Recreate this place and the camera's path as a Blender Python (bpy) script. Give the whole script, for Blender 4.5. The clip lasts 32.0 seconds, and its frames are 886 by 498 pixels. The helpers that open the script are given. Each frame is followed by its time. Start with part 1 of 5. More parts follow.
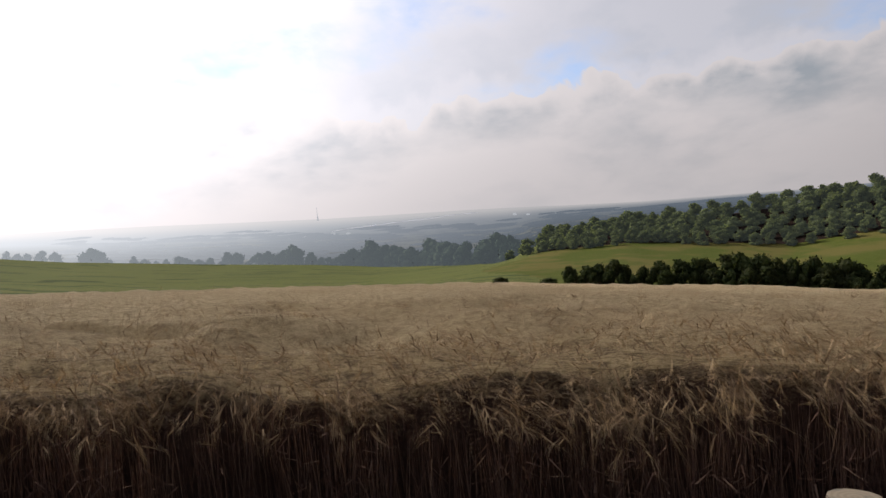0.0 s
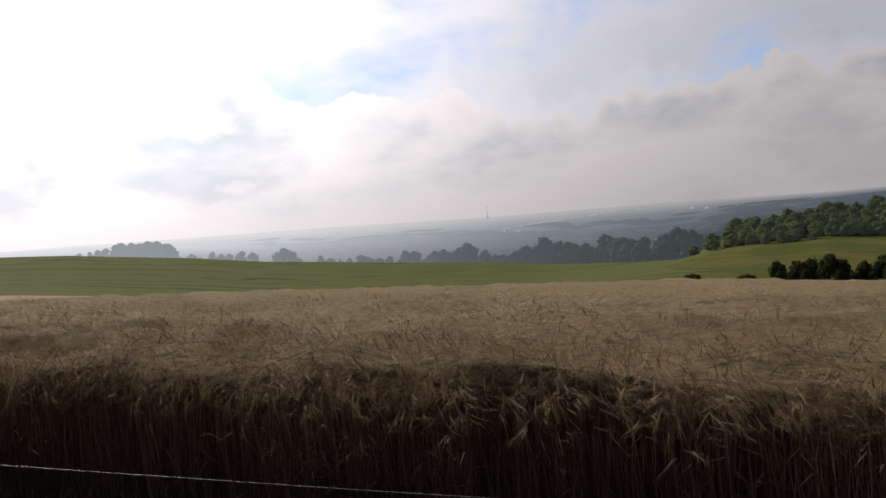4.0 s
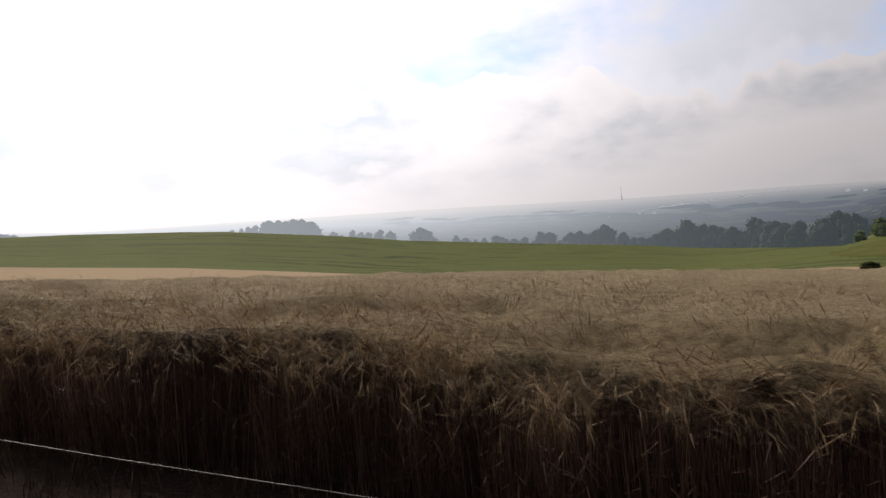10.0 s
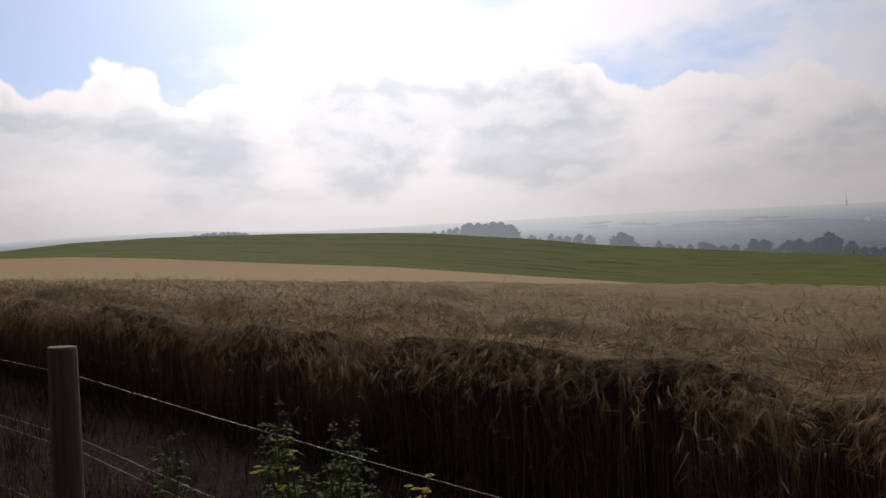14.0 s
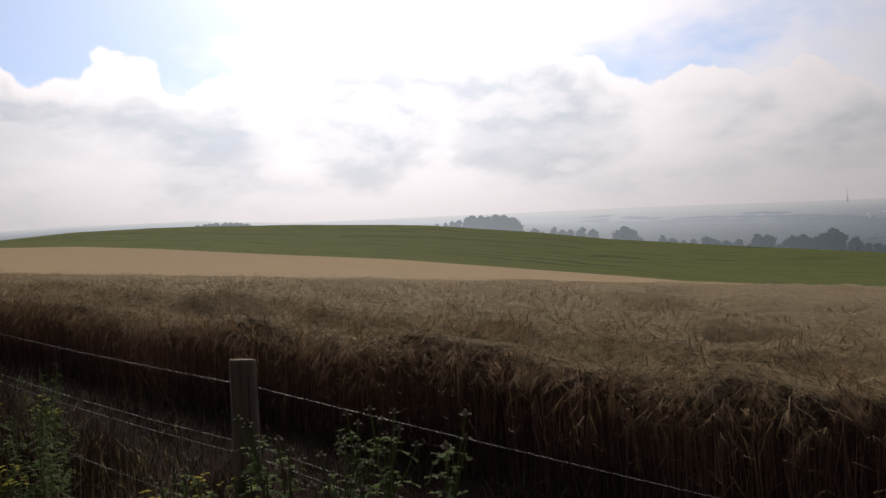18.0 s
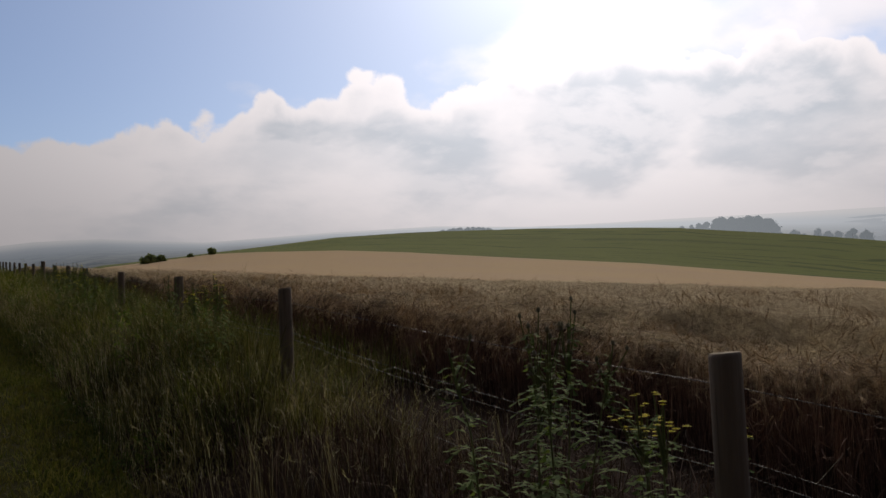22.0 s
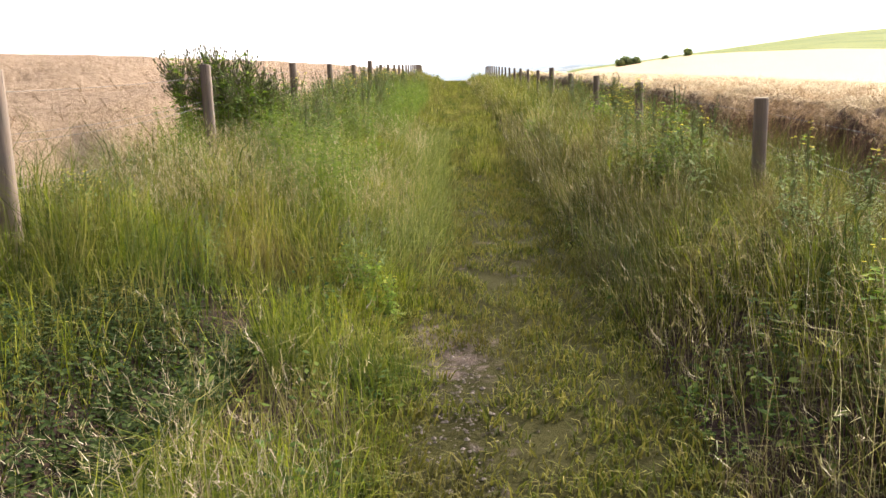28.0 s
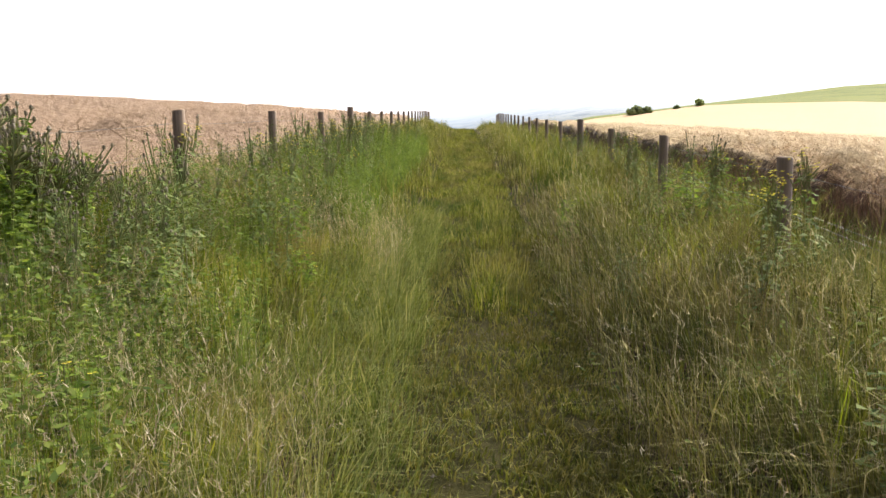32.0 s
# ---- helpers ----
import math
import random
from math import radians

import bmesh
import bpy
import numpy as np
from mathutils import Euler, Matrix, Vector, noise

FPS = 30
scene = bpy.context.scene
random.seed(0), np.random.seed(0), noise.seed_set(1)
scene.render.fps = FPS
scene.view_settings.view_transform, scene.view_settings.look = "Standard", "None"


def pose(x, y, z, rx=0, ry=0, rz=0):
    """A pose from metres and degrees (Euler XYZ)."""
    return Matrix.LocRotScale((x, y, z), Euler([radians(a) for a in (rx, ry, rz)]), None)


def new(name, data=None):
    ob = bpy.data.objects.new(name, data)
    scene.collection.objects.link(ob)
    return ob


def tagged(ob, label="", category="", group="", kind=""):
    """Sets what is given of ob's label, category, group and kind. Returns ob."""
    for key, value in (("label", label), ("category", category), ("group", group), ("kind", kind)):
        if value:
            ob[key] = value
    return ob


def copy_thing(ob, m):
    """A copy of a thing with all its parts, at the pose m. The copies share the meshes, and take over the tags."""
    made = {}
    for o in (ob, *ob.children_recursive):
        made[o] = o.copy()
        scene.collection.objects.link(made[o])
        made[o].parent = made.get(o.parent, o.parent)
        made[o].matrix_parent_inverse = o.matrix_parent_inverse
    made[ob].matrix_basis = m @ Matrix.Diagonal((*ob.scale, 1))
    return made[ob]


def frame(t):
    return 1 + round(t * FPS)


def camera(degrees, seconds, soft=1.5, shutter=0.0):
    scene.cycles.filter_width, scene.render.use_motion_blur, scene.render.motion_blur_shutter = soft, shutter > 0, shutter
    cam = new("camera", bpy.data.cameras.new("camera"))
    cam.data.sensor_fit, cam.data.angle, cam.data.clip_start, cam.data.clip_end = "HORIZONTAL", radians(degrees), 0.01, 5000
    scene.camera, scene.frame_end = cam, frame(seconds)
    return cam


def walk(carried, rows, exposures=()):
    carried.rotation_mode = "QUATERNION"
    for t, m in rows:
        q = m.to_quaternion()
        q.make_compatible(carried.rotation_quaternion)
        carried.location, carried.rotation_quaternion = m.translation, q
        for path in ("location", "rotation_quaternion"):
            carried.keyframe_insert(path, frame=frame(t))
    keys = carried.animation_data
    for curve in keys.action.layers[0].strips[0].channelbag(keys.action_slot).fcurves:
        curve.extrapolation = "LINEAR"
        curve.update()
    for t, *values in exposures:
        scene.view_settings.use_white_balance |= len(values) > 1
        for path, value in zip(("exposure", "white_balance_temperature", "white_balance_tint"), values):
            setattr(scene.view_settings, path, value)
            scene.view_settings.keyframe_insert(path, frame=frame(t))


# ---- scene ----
# the camera and its walk along the track
cam = camera(60.67, 32.0)
PATH = [
    (0, pose(0.002, 0.002, 1.600, 89.90, 6.06, -88.28)),
    (0.5, pose(-0.098, 0.687, 1.627, 90.03, 6.13, -87.91)),
    (1, pose(-0.177, 1.366, 1.678, 90.19, 6.53, -87.45)),
    (1.5, pose(-0.214, 2.025, 1.741, 90.71, 6.66, -86.62)),
    (2, pose(-0.192, 2.637, 1.834, 90.94, 6.71, -85.25)),
    (2.5, pose(-0.144, 3.256, 1.881, 91.13, 6.82, -83.64)),
    (3, pose(-0.099, 3.916, 1.933, 91.46, 6.93, -80.74)),
    (3.5, pose(-0.051, 4.591, 1.999, 91.68, 6.89, -77.58)),
    (4, pose(0.006, 5.268, 2.066, 91.11, 6.58, -75.48)),
    (4.5, pose(0.068, 5.939, 2.130, 90.66, 6.57, -74.52)),
    (6.5, pose(0.317, 8.485, 2.370, 90.80, 6.24, -71.84)),
    (7, pose(0.331, 9.066, 2.426, 90.71, 6.13, -71.65)),
    (7.5, pose(0.325, 9.628, 2.476, 90.66, 5.69, -71.32)),
    (8, pose(0.309, 10.176, 2.525, 90.63, 5.67, -71.03)),
    (8.5, pose(0.299, 10.715, 2.584, 90.37, 5.63, -70.51)),
    (9, pose(0.313, 11.251, 2.660, 90.37, 5.53, -69.66)),
    (9.5, pose(0.317, 11.813, 2.692, 90.38, 5.48, -68.22)),
    (10, pose(0.322, 12.411, 2.733, 90.68, 5.47, -65.71)),
    (10.5, pose(0.335, 13.040, 2.790, 90.90, 5.49, -63.66)),
    (11, pose(0.360, 13.670, 2.866, 90.99, 5.36, -61.04)),
    (11.5, pose(0.400, 14.279, 2.960, 91.36, 5.00, -58.74)),
    (12, pose(0.462, 14.850, 3.024, 91.48, 4.70, -56.47)),
    (12.5, pose(0.502, 15.406, 3.053, 91.65, 4.16, -54.97)),
    (13, pose(0.468, 16.005, 3.080, 91.71, 3.94, -53.86)),
    (13.5, pose(0.406, 16.616, 3.132, 91.90, 3.76, -52.20)),
    (14, pose(0.358, 17.207, 3.203, 92.12, 3.81, -51.06)),
    (14.5, pose(0.365, 17.751, 3.282, 92.23, 3.86, -50.32)),
    (15, pose(0.326, 18.289, 3.328, 92.44, 3.87, -49.41)),
    (15.5, pose(0.284, 18.799, 3.357, 92.45, 3.84, -49.15)),
    (17.5, pose(-0.055, 20.920, 3.595, 91.95, 3.37, -49.60)),
    (18, pose(-0.053, 21.408, 3.648, 91.54, 3.31, -51.13)),
    (18.5, pose(-0.140, 21.972, 3.694, 91.49, 3.26, -51.78)),
    (19, pose(-0.188, 22.549, 3.753, 91.37, 3.00, -51.70)),
    (19.5, pose(-0.137, 23.176, 3.777, 91.44, 3.30, -51.09)),
    (20, pose(-0.156, 23.707, 3.808, 91.65, 3.47, -49.56)),
    (20.5, pose(-0.206, 24.204, 3.845, 91.98, 3.66, -46.23)),
    (21, pose(-0.269, 24.741, 3.880, 92.43, 3.49, -42.33)),
    (21.5, pose(-0.264, 25.329, 3.904, 92.63, 3.05, -38.63)),
    (22, pose(-0.245, 25.935, 3.884, 92.75, 2.69, -33.38)),
    (22.5, pose(-0.217, 26.497, 3.885, 92.14, 2.04, -26.79)),
    (23, pose(-0.226, 27.087, 3.908, 90.86, 1.91, -20.32)),
    (23.5, pose(-0.235, 27.707, 3.971, 89.46, 1.36, -15.88)),
    (24, pose(-0.198, 28.365, 3.999, 87.77, 1.19, -11.95)),
    (24.5, pose(-0.215, 28.950, 4.028, 85.61, 1.05, -8.94)),
    (25, pose(-0.224, 29.486, 4.069, 83.02, 1.13, -6.97)),
    (25.5, pose(-0.232, 30.027, 4.093, 81.20, 1.23, -5.08)),
    (27.5, pose(-0.147, 32.188, 4.264, 79.32, 1.88, 0.15)),
    (28, pose(-0.179, 32.681, 4.322, 79.37, 1.75, 0.73)),
    (28.5, pose(-0.176, 33.251, 4.365, 79.50, 1.84, 1.11)),
    (29, pose(-0.191, 33.821, 4.404, 80.23, 1.68, 1.47)),
    (29.5, pose(-0.184, 34.367, 4.443, 80.97, 1.58, 1.57)),
    (30, pose(-0.170, 34.920, 4.469, 81.80, 1.43, 1.73)),
    (30.5, pose(-0.116, 35.445, 4.476, 82.07, 1.48, 1.61)),
    (31, pose(-0.069, 35.986, 4.510, 82.11, 1.30, 1.56)),
    (31.5, pose(-0.049, 36.515, 4.555, 82.19, 1.13, 1.48)),
    (32, pose(-0.002, 37.051, 4.600, 82.72, 0.78, 1.51)),
]
EXPOSURES = [(0, 0.44), (2.0, 0.28), (4.0, 0.06), (8.0, 0.13), (9.5, 0.2), (12.0, 0.0), (13.0, -0.12), (15.0, -0.44), (17.5, -0.26), (18.5, -0.14), (20.0, -0.02), (21.0, -0.1), (22.0, -0.45), (22.9, 0.0), (23.3, 0.25), (23.6, 0.6), (24.0, 1.53), (25.0, 2.6), (25.5, 2.74), (28.0, 2.72), (29.0, 2.58), (30.0, 2.42), (32.0, 2.34)]
walk(cam, PATH, EXPOSURES)

# ---- world, sun ----
SUN_YAW, SUN_EL = -45.0, 33.0
sun_way = Vector((-math.sin(radians(SUN_YAW)) * math.cos(radians(SUN_EL)),
                  math.cos(radians(SUN_YAW)) * math.cos(radians(SUN_EL)), math.sin(radians(SUN_EL))))
sun_data = bpy.data.lights.new("sun", "SUN")
sun_data.energy, sun_data.angle, sun_data.color = 1.9, radians(4.0), (1.0, 0.91, 0.77)
sun = new("sun", sun_data)
sun.rotation_euler = (-sun_way).to_track_quat("-Z", "Y").to_euler()


class Graph:
    """Short-hand for building node trees."""

    def __init__(self, tree):
        self.tree, self.nodes, self.links = tree, tree.nodes, tree.links
        self.nodes.clear()

    def add(self, kind, ins=None, **props):
        node = self.nodes.new(kind)
        for key, value in props.items():
            setattr(node, key, value)
        for key, value in (ins or {}).items():
            self.put(node.inputs[key], value)
        return node

    def put(self, socket, value):
        if isinstance(value, bpy.types.NodeSocket):
            self.links.new(value, socket)
        else:
            socket.default_value = value

    def math(self, op, a, b=0.0, c=0.0):
        return self.add("ShaderNodeMath", {0: a, 1: b, 2: c}, operation=op).outputs[0]

    def vec(self, op, a, b=(0, 0, 0)):
        node = self.add("ShaderNodeVectorMath", {0: a, 1: b}, operation=op)
        return node.outputs[1] if op in ("DOT_PRODUCT", "LENGTH", "DISTANCE") else node.outputs[0]

    def mix(self, f, a, b):
        node = self.add("ShaderNodeMix", data_type="RGBA")
        self.put(node.inputs[0], f)
        self.put(node.inputs[6], a if isinstance(a, bpy.types.NodeSocket) else (*a, 1))
        self.put(node.inputs[7], b if isinstance(b, bpy.types.NodeSocket) else (*b, 1))
        return node.outputs[2]

    def ramp(self, f, lo, hi, a=0.0, b=1.0):
        node = self.add("ShaderNodeMapRange", {0: f, 1: lo, 2: hi, 3: a, 4: b}, interpolation_type="SMOOTHSTEP")
        return node.outputs[0]

    def noise(self, vector, scale, detail=4.0, rough=0.55, warp=0.0):
        return self.add("ShaderNodeTexNoise", {"Vector": vector, "Scale": scale, "Detail": detail, "Roughness": rough, "Distortion": warp}).outputs[0]


def bearing(az, el):
    return Vector((-math.sin(radians(az)) * math.cos(radians(el)), math.cos(radians(az)) * math.cos(radians(el)), math.sin(radians(el))))


# clear gaps and dark heaps in the cloud deck: bearing, height, half-width, weight
GAPS = [(-22, 22, 8, -0.30), (-4, 20, 10, -0.30), (14, 18, 9, -0.20), (-75, 20, 4, -0.03), (-90, 13, 3, -0.04), (-101, 13, 4, -0.04), (-113, 19, 6, -0.05), (-34, 22, 6, -0.20), (-55, 19, 5, -0.10), (-97, 14, 7, 0.08), (-73, 15, 7, 0.03)]
HEAPS = [(-45, 11.7, 3.6, 0.20), (-57.5, 12, 5.5, 0.20), (-69.5, 11, 5, 0.09), (-27, 10.5, 6, 0.12), (-86, 9.6, 6, 0.08), (-104, 9.5, 8, 0.07), (-96, 13.5, 5, 0.06), (-115, 15, 9, 0.10), (-15, 9.5, 5, 0.10), (-36, 10.8, 4, 0.10)]
# height of the tops of the low cumulus along the skyline
CLOUD_TOPS = [(-180, 12), (-130, 12), (-103, 10.9), (-93, 11.4), (-90, 11.2), (-87, 10.2), (-82, 10.5), (-79.7, 12), (-77.6, 12.7), (-75, 12), (-73, 13.2), (-66.6, 13.7), (-63.5, 14.8), (-60.2, 16),
              (-54, 15.4), (-48.6, 16.5), (-42, 16.2), (-36, 14.9), (-32.7, 14.1), (-30, 15.6), (-24.5, 14.6), (-19, 13.5), (-11, 11.4), (-3, 10), (12, 8), (40, 9), (180, 12)]


def cloudy_sky():
    world = bpy.data.worlds.new("cloudy_sky")
    scene.world = world
    world.use_nodes = True
    g = Graph(world.node_tree)
    way = g.add("ShaderNodeTexCoord").outputs["Generated"]
    sky = g.add("ShaderNodeTexSky", sky_type="NISHITA", sun_disc=False, sun_elevation=radians(SUN_EL),
                sun_rotation=radians(-SUN_YAW), altitude=100.0, air_density=1.0, dust_density=0.8, ozone_density=2.0)
    part = g.add("ShaderNodeSeparateXYZ", {0: way})
    up = g.math("MAXIMUM", part.outputs[2], 0.0)
    flat = g.math("ADD", up, 0.34)
    deck = g.add("ShaderNodeCombineXYZ", {0: g.math("DIVIDE", part.outputs[0], flat), 1: g.math("DIVIDE", part.outputs[1], flat), 2: g.math("MULTIPLY", up, 1.5)}).outputs[0]

    stir = g.add("ShaderNodeTexNoise", {"Vector": deck, "Scale": 3.0, "Detail": 4.0, "Roughness": 0.5}).outputs[1]
    stirred = g.vec("NORMALIZE", g.vec("ADD", way, g.vec("MULTIPLY", g.vec("SUBTRACT", stir, (0.5, 0.5, 0.5)), (0.30, 0.30, 0.16))))

    def spread(spots):
        total = 0.0
        for az, el, size, weight in spots:
            near = g.vec("DOT_PRODUCT", stirred, tuple(bearing(az, el)))
            total = g.math("ADD", total, g.ramp(near, math.cos(radians(1.7 * size)), 1.0, 0.0, weight))
        return total

    toward = g.vec("DOT_PRODUCT", way, tuple(sun_way))
    near_sun = g.math("MAXIMUM", toward, 0.0)
    heap = g.noise(g.vec("ADD", deck, (3.1, 7.7, 0.4)), 1.5, 8.0, 0.55, 0.1)
    lump = g.noise(g.vec("ADD", deck, (11.0, 2.0, 5.0)), 3.4, 5.0, 0.52, 0.1)
    past = g.noise(g.vec("ADD", deck, (3.1 + 0.05, 7.7 + 0.06, 0.4 + 0.09)), 1.5, 8.0, 0.55, 0.1)
    lit_edge = g.ramp(g.math("SUBTRACT", heap, past), -0.035, 0.06)
    high = g.math("ADD", g.math("ADD", heap, spread(GAPS)), g.math("MULTIPLY", g.math("SUBTRACT", lump, 0.5), 0.35))
    high = g.ramp(high, 0.33, 0.55)
    # billowing low cumulus with a sharp sunlit top
    degrees_up = g.math("MULTIPLY", g.math("ARCSINE", part.outputs[2]), 57.2958)
    around = g.math("MULTIPLY_ADD", g.math("ARCTAN2", g.math("MULTIPLY", part.outputs[0], -1.0), part.outputs[1]), 0.1591549, 0.5)
    tops = g.add("ShaderNodeValToRGB", {0: around})
    stops = tops.color_ramp.elements
    for n, (az, el) in enumerate(CLOUD_TOPS):
        stop = stops[0] if n == 0 else stops.new((az + 180) / 360) if n < len(CLOUD_TOPS) - 1 else stops[-1]
        stop.position, stop.color = (az + 180) / 360, (el / 20, el / 20, el / 20, 1)
    puff = g.noise(way, 13.0, 7.0, 0.55, 0.3)
    curl = g.add("ShaderNodeTexVoronoi", {"Vector": g.vec("ADD", way, g.vec("MULTIPLY", g.vec("SUBTRACT", stir, (0.5, 0.5, 0.5)), (0.03, 0.03, 0.03))), "Scale": 26.0}).outputs[0]
    rim = g.math("ADD", g.math("MULTIPLY", g.math("SUBTRACT", puff, 0.5), 5.0), g.math("MULTIPLY", g.math("SUBTRACT", 0.45, curl), 1.6))
    depth = g.math("SUBTRACT", g.math("ADD", g.math("MULTIPLY", tops.outputs[0], 20.0), rim), degrees_up)
    cloud = g.math("MAXIMUM", g.ramp(depth, -0.25, 0.4), g.math("MULTIPLY", high, 0.85))
    thick = g.ramp(g.math("ADD", g.math("ADD", g.math("MULTIPLY", heap, 0.72), g.math("MULTIPLY", lump, 0.28)), spread(HEAPS)), 0.48, 0.70)
    thick = g.math("MULTIPLY", g.math("MULTIPLY", thick, g.math("SUBTRACT", 1.0, g.math("MULTIPLY", g.math("POWER", near_sun, 4.0), 0.5))), g.math("ADD", g.ramp(depth, 0.2, 2.4, 0.0, 1.0), g.ramp(depth, -1.5, -0.2, 0.35, 0.0)))
    glow = g.math("POWER", near_sun, 6.0)
    halo = g.math("POWER", near_sun, 60.0)
    shade = g.ramp(toward, -0.35, 0.45)

    def grey(value):
        return g.add("ShaderNodeCombineXYZ", {0: value, 1: value, 2: value}).outputs[0]

    white = g.mix(g.math("MULTIPLY", thick, g.math("SUBTRACT", 1.15, g.math("MULTIPLY", lit_edge, 0.6))), (1.0, 0.935, 0.95), (0.50, 0.55, 0.62))
    bright = g.math("ADD", g.math("MULTIPLY", g.math("MULTIPLY_ADD", shade, 0.40, 0.07), g.ramp(up, 0.33, 0.75, 1.0, 0.42)), g.math("ADD", g.math("MULTIPLY", glow, 1.5), g.math("MULTIPLY", halo, 1.5)))
    white = g.vec("MULTIPLY", white, grey(bright))
    blue = g.vec("ADD", g.vec("MULTIPLY", sky.outputs[0], (0.080, 0.084, 0.098)), g.vec("MULTIPLY", grey(shade), (0.06, 0.06, 0.065)))
    blue = g.vec("MULTIPLY", blue, grey(g.math("MULTIPLY_ADD", shade, 0.6, 0.4)))
    blue = g.vec("ADD", blue, g.vec("MULTIPLY", grey(glow), (0.30, 0.32, 0.34)))
    blue = g.vec("ADD", blue, g.vec("MULTIPLY", grey(halo), (0.8, 0.8, 0.8)))
    tone = g.mix(cloud, blue, white)
    # haze along the skyline
    low = g.ramp(up, 0.04, 0.19, 1.0, 0.0)
    mist_level = g.math("ADD", g.math("MULTIPLY_ADD", shade, 0.30, 0.07), g.math("ADD", g.math("MULTIPLY", glow, 1.15), g.math("MULTIPLY", halo, 1.0)))
    mist = g.vec("MULTIPLY", grey(mist_level), (1.02, 0.95, 0.965))
    tone = g.mix(g.math("MULTIPLY", low, 0.8), tone, mist)
    back = g.add("ShaderNodeBackground", {0: tone, 1: 1.0})
    g.add("ShaderNodeOutputWorld", {0: back.outputs[0]})


cloudy_sky()


# ---- materials ----
def material(name, build, **settings):
    m = bpy.data.materials.new(name)
    m.use_nodes = True
    g = Graph(m.node_tree)
    out = g.add("ShaderNodeOutputMaterial")
    g.put(out.inputs[0], build(g))
    return m


def bump(g, height, strength=0.5, distance=0.02):
    return g.add("ShaderNodeBump", {"Height": height, "Strength": strength, "Distance": distance}).outputs[0]


def plain(g, colour, rough=0.8, normal=None, metal=0.0, spec=0.03):
    ins = {"Base Color": colour, "Roughness": rough, "Metallic": metal, "Specular IOR Level": spec}
    if normal is not None:
        ins["Normal"] = normal
    return g.add("ShaderNodeBsdfPrincipled", ins).outputs[0]


def place(g):
    return g.add("ShaderNodeNewGeometry").outputs["Position"]


def leaf_shader(g, colour, thin=0.45, rough=0.8, glow=(1.25, 1.3, 0.7)):
    body = g.add("ShaderNodeBsdfPrincipled", {"Base Color": colour, "Roughness": rough, "Specular IOR Level": 0.06}).outputs[0]
    lit = g.add("ShaderNodeBsdfTranslucent", {0: g.vec("MULTIPLY", colour, glow)}).outputs[0]
    return g.add("ShaderNodeMixShader", {0: thin, 1: body, 2: lit}).outputs[0]


def leafy(name, stops, patch=(0.0, 0.0, 0.0), patch_scale=0.5, thin=0.45, shade=0.35, cool=None, straw=None, glow=(1.25, 1.3, 0.7)):
    """Foliage whose single leaves vary in colour along the stops, with broad drifts of a second tint."""
    def build(g):
        ran = g.add("ShaderNodeNewGeometry").outputs["Random Per Island"]
        band = g.add("ShaderNodeValToRGB", {0: ran})
        els = band.color_ramp.elements
        els[0].position, els[0].color = 0.0, (*stops[0], 1)
        els[1].position, els[1].color = 1.0, (*stops[-1], 1)
        for n, s in enumerate(stops[1:-1], 1):
            els.new(n / (len(stops) - 1)).color = (*s, 1)
        drift = g.ramp(g.noise(place(g), patch_scale, 4.0), 0.42, 0.62, 0.0, shade)
        tint = g.mix(drift, band.outputs[0], patch)
        # broad stands of cooler and of drier growth
        if cool:
            tint = g.mix(g.ramp(g.noise(g.vec("ADD", place(g), (9.0, 4.0, 0.0)), 1.1, 3.0), 0.46, 0.66, 0.0, 0.75), tint, cool)
        if straw:
            tint = g.mix(g.ramp(g.noise(g.vec("ADD", place(g), (31.0, 17.0, 0.0)), 1.5, 4.0), 0.5, 0.66, 0.0, 0.5), tint, straw)
        return leaf_shader(g, tint, thin, 0.8, glow)
    return material(name, build)


M_GRASS = leafy("verge_grass", [(0.012, 0.022, 0.004), (0.05, 0.072, 0.009), (0.14, 0.155, 0.018), (0.23, 0.215, 0.04), (0.37, 0.32, 0.15)], (0.06, 0.056, 0.02), 2.4, 0.3, 0.5, (0.035, 0.062, 0.014), (0.25, 0.19, 0.08))
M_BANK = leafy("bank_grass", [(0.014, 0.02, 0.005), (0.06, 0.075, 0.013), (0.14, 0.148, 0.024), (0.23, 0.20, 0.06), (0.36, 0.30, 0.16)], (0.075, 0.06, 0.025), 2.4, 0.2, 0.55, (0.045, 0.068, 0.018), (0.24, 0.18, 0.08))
M_CLOVER = leafy("low_clover", [(0.012, 0.022, 0.006), (0.03, 0.048, 0.012), (0.065, 0.085, 0.022)], (0.03, 0.04, 0.012), 1.5, 0.15)
M_FINE = leafy("fine_grass", [(0.035, 0.055, 0.007), (0.15, 0.175, 0.014), (0.29, 0.28, 0.035)], (0.055, 0.075, 0.01), 2.0, 0.45, 0.5, (0.08, 0.10, 0.022), (0.27, 0.22, 0.08))
M_FRINGE = leafy("arching_grass", [(0.045, 0.07, 0.014), (0.12, 0.14, 0.035), (0.32, 0.29, 0.13)], (0.08, 0.095, 0.03), 3.0, 0.35, 0.5)
M_SEED = leafy("grass_seed_heads", [(0.14, 0.10, 0.06), (0.30, 0.245, 0.155), (0.56, 0.49, 0.36)], (0.22, 0.155, 0.12), 0.7, 0.3)
M_SHORT = leafy("trodden_grass", [(0.025, 0.036, 0.007), (0.10, 0.108, 0.02), (0.21, 0.175, 0.055)], (0.085, 0.07, 0.024), 3.0, 0.28, 0.6)
